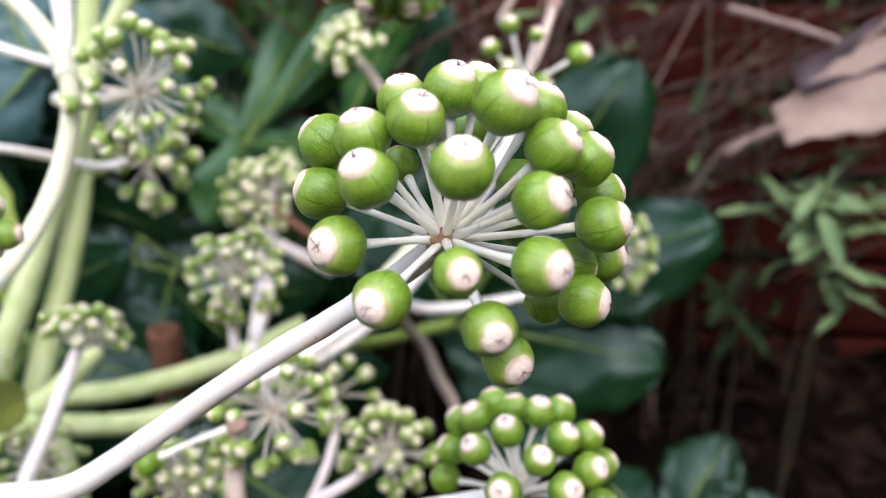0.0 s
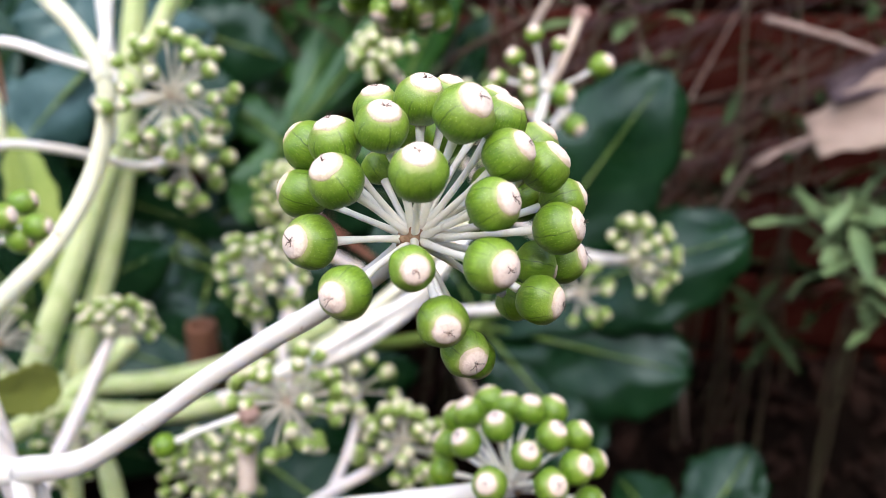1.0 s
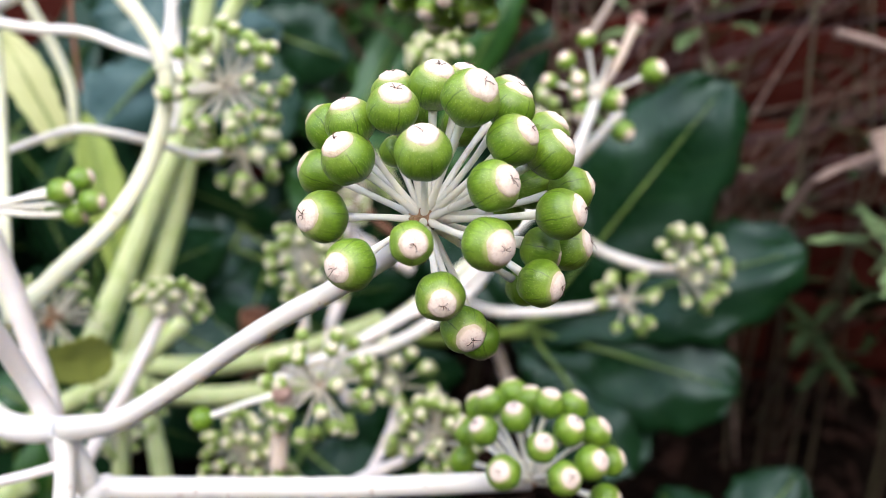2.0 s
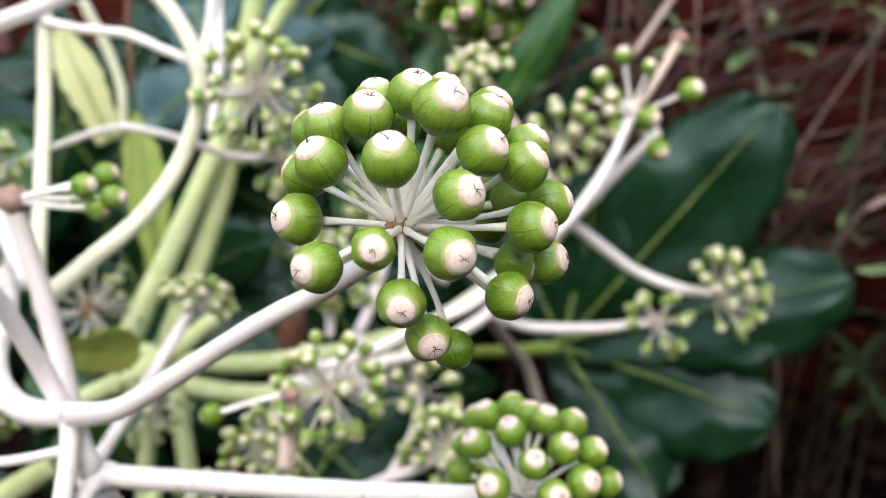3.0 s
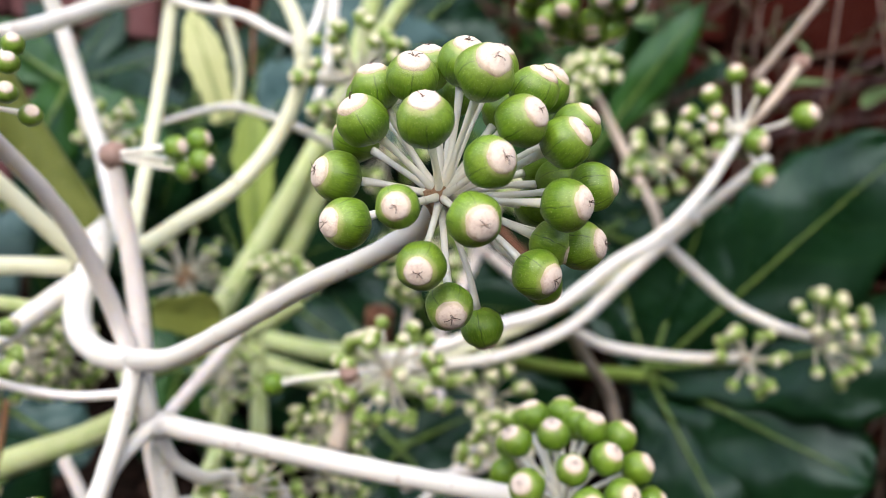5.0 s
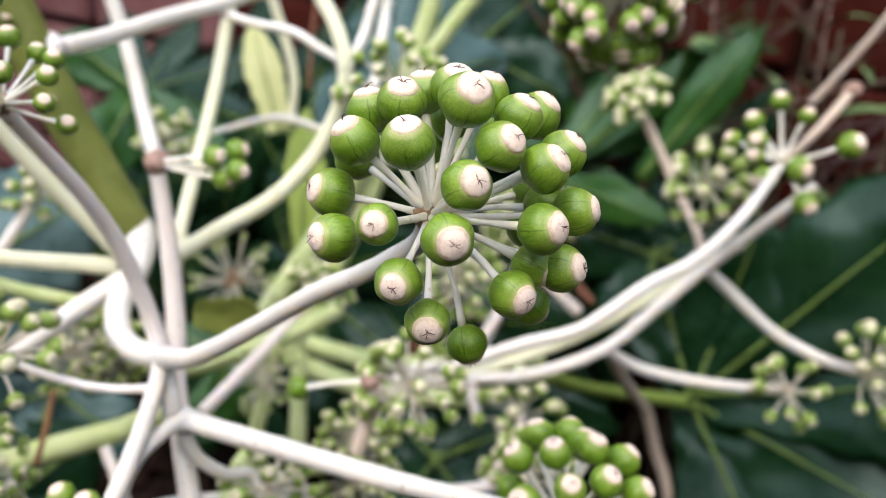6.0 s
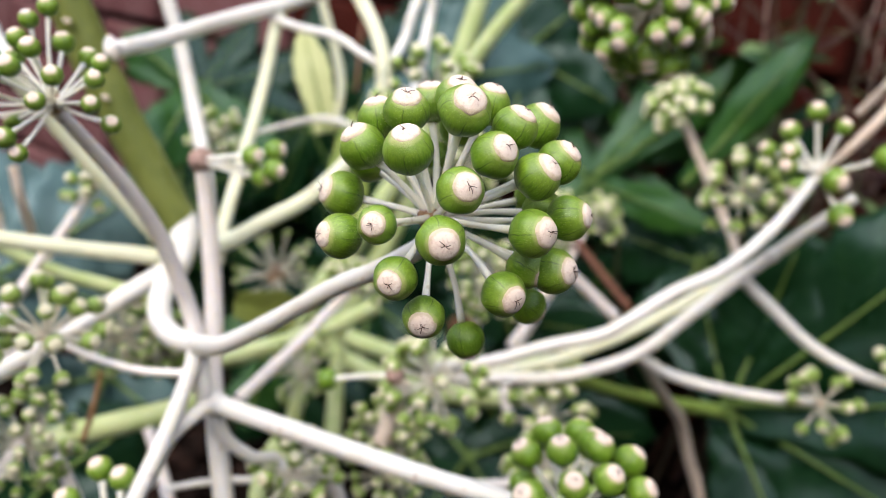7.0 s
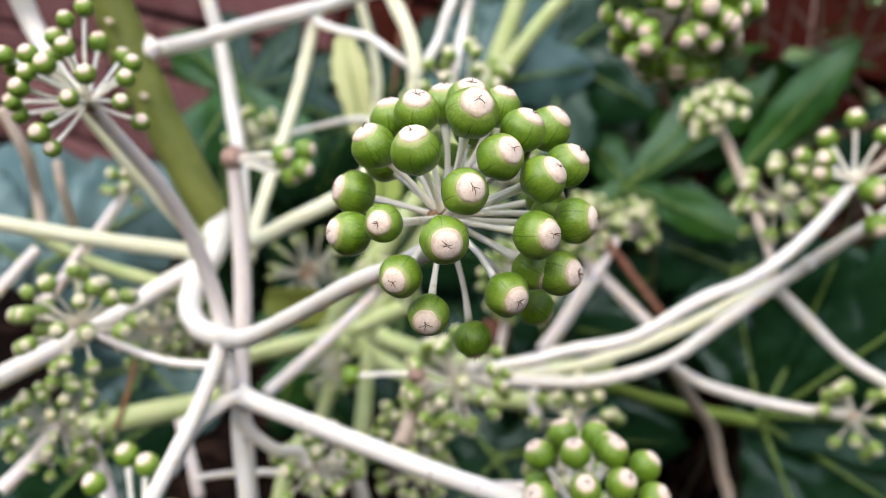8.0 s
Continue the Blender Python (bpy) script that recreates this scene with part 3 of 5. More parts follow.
stalk('pinkish', [(-0.0995, 0.0840, 0.5621), (-0.1043, 0.0948, 0.5502), (-0.1066, 0.1066, 0.5352), (-0.1085, 0.1162, 0.5191), (-0.1076, 0.1233, 0.4994), (-0.1032, 0.1255, 0.4851)],
      [0.00167, 0.00192, 0.00218, 0.00237, 0.00255, 0.00278], scars=(0.35, 0.55))
stalk('ivory', [(-0.1949, 0.0681, 0.5050), (-0.1863, 0.0860, 0.5020), (-0.1782, 0.1014, 0.4987), (-0.1690, 0.1172, 0.4961), (-0.1560, 0.1419, 0.4925)],
      [0.00267, 0.00276, 0.00285, 0.00283, 0.00305])
stalk('cream', [(-0.1480, 0.0560, 0.4602), (-0.1519, 0.0730, 0.4631), (-0.1538, 0.1005, 0.4708), (-0.1528, 0.1305, 0.4839), (-0.1506, 0.1458, 0.4906)],
      [0.00328, 0.00334, 0.00339, 0.00344, 0.00368])
stalk('ivory', [(-0.1395, 0.1536, 0.4992), (-0.1397, 0.1745, 0.5058), (-0.1392, 0.1945, 0.5129), (-0.1365, 0.2102, 0.5267), (-0.1333, 0.2190, 0.5454), (-0.1341, 0.2219, 0.5610), (-0.1419, 0.2237, 0.5737), (-0.1569, 0.2246, 0.5879)],
      [0.00311, 0.00302, 0.00302, 0.00308, 0.00297, 0.00286, 0.00291, 0.00301], scars=(0.3,), nodes=(0.71,))
stalk('cream', [(-0.1868, 0.1429, 0.5607), (-0.1970, 0.1637, 0.5623), (-0.2088, 0.1955, 0.5677), (-0.2158, 0.2317, 0.5746), (-0.2142, 0.2760, 0.5881)],
      [0.00296, 0.00313, 0.00314, 0.00335, 0.00357], nodes=(0.72,))
stalk('cream', [(-0.2577, 0.1937, 0.5883), (-0.2501, 0.1954, 0.5746), (-0.2399, 0.1979, 0.5511), (-0.2243, 0.1954, 0.5260), (-0.2009, 0.1862, 0.5094), (-0.1709, 0.1712, 0.4882)],
      [0.00311, 0.00307, 0.00315, 0.00331, 0.00314, 0.00292])
stalk('ivory', [(-0.2156, 0.2317, 0.5726), (-0.2031, 0.2161, 0.5426), (-0.1854, 0.1945, 0.5154), (-0.1705, 0.1767, 0.4949), (-0.1591, 0.1664, 0.4836)],
      [0.00287, 0.00276, 0.00272, 0.00261, 0.00263])
stalk('cream', [(-0.2129, 0.2281, 0.5691), (-0.1934, 0.2276, 0.5680), (-0.1720, 0.2286, 0.5680), (-0.1533, 0.2254, 0.5649), (-0.1342, 0.2220, 0.5619)],
      [0.00190, 0.00182, 0.00185, 0.00176, 0.00169])
stalk('cream', [(-0.1476, 0.2536, 0.5928), (-0.1465, 0.2473, 0.5816), (-0.1456, 0.2428, 0.5705), (-0.1401, 0.2300, 0.5606)],
      [0.00226, 0.00222, 0.00210, 0.00193])
stalk('lime', [(-0.1750, 0.3618, 0.5933), (-0.1862, 0.3538, 0.5724), (-0.1956, 0.3480, 0.5537), (-0.2045, 0.3412, 0.5348), (-0.2103, 0.3304, 0.5080), (-0.2169, 0.3156, 0.4792), (-0.2226, 0.2973, 0.4489), (-0.2279, 0.2716, 0.4137), (-0.2278, 0.2602, 0.3981)],
      [0.00422, 0.00422, 0.00454, 0.00517, 0.00547, 0.00578, 0.00608, 0.00638, 0.00638])
stalk('lime', [(-0.2055, 0.3595, 0.5925), (-0.2080, 0.3564, 0.5714), (-0.2113, 0.3501, 0.5415), (-0.2130, 0.3420, 0.5111), (-0.2138, 0.3286, 0.4725), (-0.2165, 0.3120, 0.4407), (-0.2192, 0.2876, 0.4036), (-0.2172, 0.2772, 0.3869)],
      [0.00498, 0.00529, 0.00560, 0.00591, 0.00591, 0.00591, 0.00622, 0.00622])
stalk('cream', [(-0.1852, 0.3006, 0.5942), (-0.1859, 0.2989, 0.5762), (-0.1792, 0.2895, 0.5612), (-0.1720, 0.2792, 0.5445), (-0.1666, 0.2653, 0.5243)],
      [0.00248, 0.00248, 0.00242, 0.00235, 0.00208])
stalk('cream', [(-0.0978, 0.2338, 0.4450), (-0.0828, 0.2349, 0.4524), (-0.0707, 0.2397, 0.4591), (-0.0557, 0.2470, 0.4693), (-0.0387, 0.2594, 0.4789), (-0.0249, 0.2776, 0.4962), (-0.0162, 0.2996, 0.5044), (-0.0093, 0.3162, 0.5185), (-0.0059, 0.3308, 0.5322), (-0.0049, 0.3401, 0.5411)],
      [0.00226, 0.00237, 0.00251, 0.00247, 0.00247, 0.00251, 0.00254, 0.00233, 0.00220, 0.00204], scars=(0.36, 0.5), nodes=(0.67,))
stalk('cream', [(-0.1292, 0.2613, 0.4154), (-0.1172, 0.2710, 0.4172), (-0.1030, 0.2875, 0.4184), (-0.0855, 0.3051, 0.4213), (-0.0703, 0.3221, 0.4282), (-0.0567, 0.3359, 0.4401), (-0.0449, 0.3521, 0.4598), (-0.0318, 0.3646, 0.4804), (-0.0171, 0.3701, 0.5008), (-0.0035, 0.3722, 0.5191), (0.0031, 0.3732, 0.5286)],
      [0.00249, 0.00259, 0.00273, 0.00287, 0.00291, 0.00292, 0.00305, 0.00306, 0.00271, 0.00246, 0.00213], scars=(0.3,), nodes=(0.55, 0.77))
stalk('lime', [(-0.3139, 0.3308, 0.3546), (-0.2942, 0.3444, 0.3477), (-0.2648, 0.3528, 0.3453), (-0.2269, 0.3671, 0.3464), (-0.1804, 0.3981, 0.3521), (-0.1386, 0.4255, 0.3676)],
      [0.00562, 0.00600, 0.00625, 0.00649, 0.00649, 0.00649])
stalk('lime', [(-0.2939, 0.3091, 0.3633), (-0.2746, 0.3197, 0.3531), (-0.2511, 0.3315, 0.3423), (-0.2116, 0.3445, 0.3402), (-0.1710, 0.3604, 0.3475), (-0.1346, 0.3732, 0.3601)],
      [0.00566, 0.00601, 0.00636, 0.00624, 0.00577, 0.00532])
stalk('cream', [(-0.0342, 0.3680, 0.4795), (-0.0198, 0.3798, 0.4660), (0.0007, 0.3872, 0.4520), (0.0229, 0.3947, 0.4444), (0.0400, 0.4083, 0.4395)],
      [0.00287, 0.00296, 0.00278, 0.00283, 0.00286])
stalk('cream', [(-0.0592, 0.3360, 0.4351), (-0.0473, 0.3505, 0.4256), (-0.0276, 0.3583, 0.4252), (-0.0042, 0.3652, 0.4288), (0.0154, 0.3724, 0.4335)],
      [0.00262, 0.00270, 0.00272, 0.00249, 0.00248])
stalk('brownish', [(-0.0665, 0.3520, 0.4278), (-0.0640, 0.3843, 0.3951), (-0.0591, 0.4089, 0.3707), (-0.0522, 0.4193, 0.3435), (-0.0441, 0.4231, 0.3261), (-0.0348, 0.4234, 0.3043)],
      [0.00299, 0.00328, 0.00320, 0.00333, 0.00340, 0.00346])
stalk('brownish', [(-0.0938, 0.3961, 0.5411), (-0.0765, 0.3993, 0.5171), (-0.0562, 0.3905, 0.4977), (-0.0447, 0.3788, 0.4919), (-0.0329, 0.3664, 0.4803)],
      [0.00259, 0.00246, 0.00240, 0.00232, 0.00214])
stalk('pinkish', [(-0.1531, 0.2309, 0.4586), (-0.1505, 0.2147, 0.4510), (-0.1476, 0.1971, 0.4427), (-0.1452, 0.1836, 0.4376), (-0.1399, 0.1652, 0.4330)],
      [0.00220, 0.00243, 0.00255, 0.00258, 0.00248])
stalk('pinkish', [(-0.0397, 0.2395, 0.4225), (-0.0487, 0.2324, 0.4164), (-0.0598, 0.2200, 0.4141), (-0.0681, 0.2132, 0.4102)],
      [0.00190, 0.00209, 0.00224, 0.00224])
stalk('pinkish', [(-0.0819, 0.3039, 0.4024), (-0.0768, 0.2904, 0.3925), (-0.0765, 0.2696, 0.3831), (-0.0782, 0.2509, 0.3790), (-0.0791, 0.2390, 0.3747)],
      [0.00210, 0.00206, 0.00200, 0.00195, 0.00192])
stalk('brownish', [(-0.0724, 0.1859, 0.4669), (-0.0721, 0.1807, 0.4552), (-0.0696, 0.1743, 0.4465)],
      [0.00297, 0.00283, 0.00300])
stalk('cream', [(-0.1165, 0.2319, 0.5533), (-0.1280, 0.2350, 0.5503), (-0.1418, 0.2374, 0.5476), (-0.1530, 0.2419, 0.5470)],
      [0.00169, 0.00209, 0.00217, 0.00224])
stalk('cream', [(-0.2860, 0.2416, 0.4892), (-0.2602, 0.2483, 0.5032), (-0.2344, 0.2516, 0.5140), (-0.2203, 0.2541, 0.5196), (-0.2053, 0.2567, 0.5236), (-0.1946, 0.2664, 0.5203), (-0.1863, 0.2793, 0.5143), (-0.1808, 0.3009, 0.5041), (-0.1769, 0.3229, 0.5016)],
      [0.00091, 0.00112, 0.00143, 0.00162, 0.00181, 0.00181, 0.00183, 0.00190, 0.00185])
stalk('cream', [(-0.0885, 0.1221, 0.4684), (-0.0861, 0.1249, 0.4604), (-0.0831, 0.1326, 0.4524), (-0.0834, 0.1416, 0.4480), (-0.0810, 0.1437, 0.4419)],
      [0.00225, 0.00205, 0.00195, 0.00185, 0.00160])
stalk('cream', [(-0.0864, 0.1206, 0.4756), (-0.0862, 0.1140, 0.4738), (-0.0845, 0.1042, 0.4698), (-0.0796, 0.0950, 0.4614)],
      [0.00249, 0.00221, 0.00218, 0.00217])
stalk('cream', [(-0.0884, 0.1225, 0.4723), (-0.0898, 0.1231, 0.4600), (-0.0799, 0.1210, 0.4372)],
      [0.00262, 0.00280, 0.00286])
stalk('pinkish', [(-0.1322, 0.3603, 0.4716), (-0.1283, 0.3583, 0.46), (-0.1267, 0.3507, 0.4416), (-0.1275, 0.341, 0.4241), (-0.1293, 0.3296, 0.4109)],
      [0.00190, 0.00240, 0.00270, 0.00290, 0.00300])
stalk('pinkish', [(-0.1551, 0.4296, 0.4565), (-0.151, 0.4071, 0.4344), (-0.1443, 0.3718, 0.4115), (-0.1383, 0.3464, 0.3946), (-0.1277, 0.3287, 0.3838), (-0.1142, 0.3208, 0.3723)],
      [0.00190, 0.00230, 0.00260, 0.00270, 0.00270, 0.00270])
stalk('pinkish', [(-0.1141, 0.2834, 0.4668), (-0.1160, 0.2798, 0.4502), (-0.1156, 0.2776, 0.4353)],
      [0.00182, 0.00205, 0.00208])
stalk('pinkish', [(-0.1593, 0.4085, 0.4340), (-0.1415, 0.4143, 0.4226), (-0.1175, 0.4208, 0.4081)],
      [0.00330, 0.00360, 0.00360])
stalk('redstem', [(-0.1641, 0.4097, 0.4603), (-0.1386, 0.4168, 0.4384), (-0.1106, 0.4223, 0.4165)],
      [0.00223, 0.00223, 0.00223])
stalk('pinkish', [(-0.1261, 0.0890, 0.4892), (-0.1143, 0.0976, 0.4847), (-0.1029, 0.1063, 0.4828), (-0.0915, 0.1168, 0.4837)],
      [0.00115, 0.00118, 0.00122, 0.00135])
stalk('pinkish', [(-0.1504, 0.0895, 0.4393), (-0.1481, 0.0801, 0.4319), (-0.1458, 0.0685, 0.4246)],
      [0.00263, 0.00263, 0.00263])
stalk('pinkish', [(-0.2270, 0.1486, 0.4958), (-0.2263, 0.1382, 0.4821), (-0.2248, 0.1229, 0.4647), (-0.2218, 0.1053, 0.4466)],
      [0.00230, 0.00230, 0.00253, 0.00253])
stalk('brownish', [(-0.2217, 0.1174, 0.5115), (-0.2178, 0.1179, 0.4998), (-0.2214, 0.1225, 0.4836)],
      [0.00196, 0.00196, 0.00202])
stalk('brownish', [(-0.2131, 0.0963, 0.5356), (-0.2074, 0.1019, 0.5200), (-0.2117, 0.1062, 0.5031), (-0.2073, 0.1061, 0.4909)],
      [0.00205, 0.00205, 0.00212, 0.00212])
stalk('lime', [(-0.2075, 0.2758, 0.3931), (-0.2008, 0.2702, 0.3778), (-0.1911, 0.2623, 0.3582), (-0.1839, 0.2557, 0.3443), (-0.1767, 0.2487, 0.3310)],
      [0.00404, 0.00436, 0.00467, 0.00467, 0.00467])
stalk('petiole', [(-0.0917, 0.3375, 0.4067), (-0.0825, 0.3792, 0.3870), (-0.0671, 0.4141, 0.3756), (-0.0479, 0.4485, 0.3663)],
      [0.00324, 0.00355, 0.00378, 0.00432])
stalk('pinkish', [(-0.1597, 0.1030, 0.4230), (-0.1528, 0.1040, 0.4143), (-0.1445, 0.1045, 0.4042)],
      [0.00226, 0.00226, 0.00226])
stalk('orange', [(-0.1751, 0.1272, 0.4416), (-0.1704, 0.1215, 0.4305), (-0.1659, 0.1149, 0.4199)],
      [0.0009, 0.0011, 0.0011])
stalk('lime', [(-0.2036, 0.1122, 0.3995), (-0.1929, 0.1319, 0.4040), (-0.1792, 0.1560, 0.4101), (-0.1663, 0.1675, 0.4201)],
      [0.00537, 0.00530, 0.00497, 0.00458])
stalk('cream', [(-0.1886, 0.0971, 0.5792), (-0.1860, 0.1006, 0.5674), (-0.1730, 0.1025, 0.5570)],
      [0.00361, 0.00339, 0.00267])
stalk('brownish', [(-0.0282, 0.4585, 0.5516), (-0.0186, 0.4620, 0.5706), (-0.0084, 0.4648, 0.5918), (-0.0028, 0.4657, 0.6063)],
      [0.00181, 0.00181, 0.00181, 0.00167])
stalk('ivory', [(-0.1221, 0.2874, 0.4109), (-0.1065, 0.3028, 0.4165), (-0.0897, 0.3196, 0.4261), (-0.0718, 0.3373, 0.4402), (-0.0564, 0.3521, 0.4556), (-0.0442, 0.3610, 0.4699), (-0.0341, 0.3657, 0.4811)],
      [0.00268, 0.00291, 0.00302, 0.00302, 0.00291, 0.00278, 0.00265])
stalk('brownish2', [(-0.0045, 0.3424, 0.5423), (-0.0016, 0.3521, 0.5476), (0.0010, 0.3671, 0.5560), (0.0038, 0.3863, 0.5682)],
      [0.00156, 0.00170, 0.00197, 0.00217])
stalk('lime', [(-0.2254, 0.1085, 0.4820), (-0.2188, 0.1188, 0.4740), (-0.2110, 0.1315, 0.4670), (-0.1954, 0.1486, 0.4624), (-0.1888, 0.1579, 0.4585)],
      [0.00229, 0.00255, 0.00280, 0.00276, 0.00276])
stalk('pinkish', [(-0.2095, 0.1045, 0.4812), (-0.2084, 0.0943, 0.4718), (-0.2064, 0.0813, 0.4603)],
      [0.00215, 0.00215, 0.00215])
stalk('pinkish', [(-0.2043, 0.1208, 0.4821), (-0.2036, 0.1155, 0.4761), (-0.2022, 0.1100, 0.4686)],
      [0.00182, 0.00182, 0.00182])
stalk('ivory', [(-0.2655, 0.2916, 0.5827), (-0.2600, 0.2957, 0.5644), (-0.2537, 0.2995, 0.5456), (-0.2493, 0.3005, 0.5291), (-0.2473, 0.2975, 0.5108)],
      [0.00261, 0.00261, 0.00248, 0.00235, 0.00183])
stalk('redstem', [(-0.2775, 0.3406, 0.5750), (-0.2779, 0.3376, 0.5532), (-0.2764, 0.3360, 0.5365), (-0.2745, 0.3339, 0.5196)],
      [0.00126, 0.00112, 0.00112, 0.00098])
stalk('ivory', [(-0.1735, 0.0985, 0.5606), (-0.1696, 0.1134, 0.5387), (-0.1639, 0.1250, 0.5220), (-0.1563, 0.1390, 0.5024), (-0.1521, 0.1465, 0.4918)],
      [0.00250, 0.00265, 0.00279, 0.00285, 0.00289])
stalk('lime', [(-0.2192, 0.2019, 0.4007), (-0.2069, 0.2159, 0.4077), (-0.1925, 0.2324, 0.4161), (-0.182, 0.2523, 0.4238), (-0.1743, 0.2705, 0.433)],
      [0.00460, 0.00480, 0.00480, 0.00460, 0.00440])
stalk('lime', [(-0.182, 0.2366, 0.4207), (-0.1831, 0.2333, 0.4015), (-0.1805, 0.2262, 0.3825), (-0.1774, 0.2195, 0.3636), (-0.1718, 0.2138, 0.3423)],
      [0.00260, 0.00340, 0.00380, 0.00400, 0.00400])
stalk('cream', [(-0.139, 0.1327, 0.4062), (-0.1298, 0.1486, 0.4079), (-0.1192, 0.1644, 0.4073), (-0.1108, 0.183, 0.402)],
      [0.00120, 0.00130, 0.00140, 0.00140])
stalk('cream', [(-0.1036, 0.1705, 0.421), (-0.099, 0.1757, 0.4178), (-0.0959, 0.1792, 0.4112), (-0.0941, 0.1821, 0.3995)],
      [0.00200, 0.00280, 0.00300, 0.00300])
stalk('lime', [(-0.1115, 0.1546, 0.4025), (-0.1171, 0.1607, 0.4103), (-0.1212, 0.1679, 0.4178), (-0.1235, 0.1747, 0.4214)],
      [0.00340, 0.00340, 0.00300, 0.00240])
stalk('pinkish', [(-0.1747, 0.1454, 0.4083), (-0.1629, 0.1439, 0.399), (-0.1499, 0.1416, 0.3859)],
      [0.00220, 0.00240, 0.00240])

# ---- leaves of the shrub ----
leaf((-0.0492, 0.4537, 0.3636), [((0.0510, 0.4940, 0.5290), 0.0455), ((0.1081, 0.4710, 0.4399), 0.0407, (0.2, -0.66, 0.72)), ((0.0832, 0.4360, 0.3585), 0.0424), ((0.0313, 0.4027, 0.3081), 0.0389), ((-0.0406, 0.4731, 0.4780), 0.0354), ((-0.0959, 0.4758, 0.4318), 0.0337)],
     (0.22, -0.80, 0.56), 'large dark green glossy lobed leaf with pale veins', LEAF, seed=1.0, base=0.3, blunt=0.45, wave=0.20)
leaf((-0.2050, 0.5067, 0.4604), [((-0.1823, 0.6016, 0.5618), 0.0190), ((-0.1068, 0.5079, 0.4546), 0.0165), ((-0.1152, 0.6141, 0.5849), 0.0165), ((-0.2817, 0.5278, 0.4961), 0.0230), ((-0.2228, 0.4695, 0.4117), 0.0252)],
     (0.50, -0.83, 0.25), 'mid-green lobed leaf with a pale centre', LEAFLIT, seed=2.0, vein=0.0012)
leaf((-0.1292, 0.4982, 0.4798), [((-0.0834, 0.5322, 0.5851), 0.0165)],
     (0.34, -0.91, 0.23), 'long mid-green leaf lobe standing up', LEAFLIT, seed=2.5, vein=0.0012)
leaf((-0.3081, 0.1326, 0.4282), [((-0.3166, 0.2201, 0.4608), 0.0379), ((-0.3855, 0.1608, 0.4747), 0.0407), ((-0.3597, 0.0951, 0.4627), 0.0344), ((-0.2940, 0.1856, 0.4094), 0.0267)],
     (0.88, -0.27, 0.39), 'large glossy green lobed leaf with blue sky sheen in its colour', LEAFSHEEN, seed=3.0, blunt=0.5)
leaf((-0.3195, 0.5126, 0.5113), [((-0.4044, 0.5178, 0.5939), 0.0353), ((-0.3368, 0.5702, 0.5954), 0.0401), ((-0.2718, 0.5461, 0.5155), 0.0325), ((-0.2955, 0.4656, 0.4520), 0.0264)],
     (0.63, -0.76, 0.15), 'large dark green glossy lobed leaf with pale veins', LEAF, seed=4.0)
leaf((0.0882, 0.3746, 0.2790), [((0.1204, 0.4127, 0.3297), 0.0268), ((0.0463, 0.4205, 0.2886), 0.0223), ((0.1549, 0.3902, 0.3009), 0.0217)],
     (-0.14, -0.74, 0.65), 'large dark green glossy lobed leaf with pale veins', LEAF, seed=5.0)
leaf((-0.2195, 0.5330, 0.4567), [((-0.1266, 0.6116, 0.5382), 0.0205), ((-0.2052, 0.6220, 0.5513), 0.0243), ((-0.2714, 0.5694, 0.5214), 0.0227), ((-0.1514, 0.5510, 0.4477), 0.0194)],
     (0.40, -0.88, 0.25), 'mid-green lobed leaf with a pale centre', LEAFLIT, seed=6.0, vein=0.0012)
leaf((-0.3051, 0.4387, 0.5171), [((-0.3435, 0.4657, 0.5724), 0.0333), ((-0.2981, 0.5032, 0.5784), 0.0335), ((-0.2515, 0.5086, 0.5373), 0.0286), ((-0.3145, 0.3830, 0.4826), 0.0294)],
     (0.59, -0.79, 0.16), 'glossy green lobed leaf with a pale centre and sky sheen in its colour', LEAFDIMSHEEN, seed=7.0)
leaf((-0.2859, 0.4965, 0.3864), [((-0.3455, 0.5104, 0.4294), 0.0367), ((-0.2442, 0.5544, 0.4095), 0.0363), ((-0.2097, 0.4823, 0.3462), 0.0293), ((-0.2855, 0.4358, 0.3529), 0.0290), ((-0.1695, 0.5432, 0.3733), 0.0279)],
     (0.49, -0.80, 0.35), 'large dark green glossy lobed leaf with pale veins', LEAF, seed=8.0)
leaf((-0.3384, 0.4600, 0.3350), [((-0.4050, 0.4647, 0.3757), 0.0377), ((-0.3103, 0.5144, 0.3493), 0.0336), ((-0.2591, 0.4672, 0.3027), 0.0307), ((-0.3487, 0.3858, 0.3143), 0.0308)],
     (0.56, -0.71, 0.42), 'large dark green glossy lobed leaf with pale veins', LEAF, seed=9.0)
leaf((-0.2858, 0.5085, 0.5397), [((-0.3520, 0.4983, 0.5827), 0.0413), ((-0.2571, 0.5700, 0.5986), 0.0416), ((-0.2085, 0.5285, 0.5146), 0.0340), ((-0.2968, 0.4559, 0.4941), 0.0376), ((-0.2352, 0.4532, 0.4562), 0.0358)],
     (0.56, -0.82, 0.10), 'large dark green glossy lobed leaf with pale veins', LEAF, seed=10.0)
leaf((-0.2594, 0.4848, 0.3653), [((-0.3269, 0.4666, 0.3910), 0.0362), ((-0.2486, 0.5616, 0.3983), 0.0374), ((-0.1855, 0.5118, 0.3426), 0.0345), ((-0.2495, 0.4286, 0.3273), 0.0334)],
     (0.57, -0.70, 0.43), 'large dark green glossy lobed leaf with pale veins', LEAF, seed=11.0)
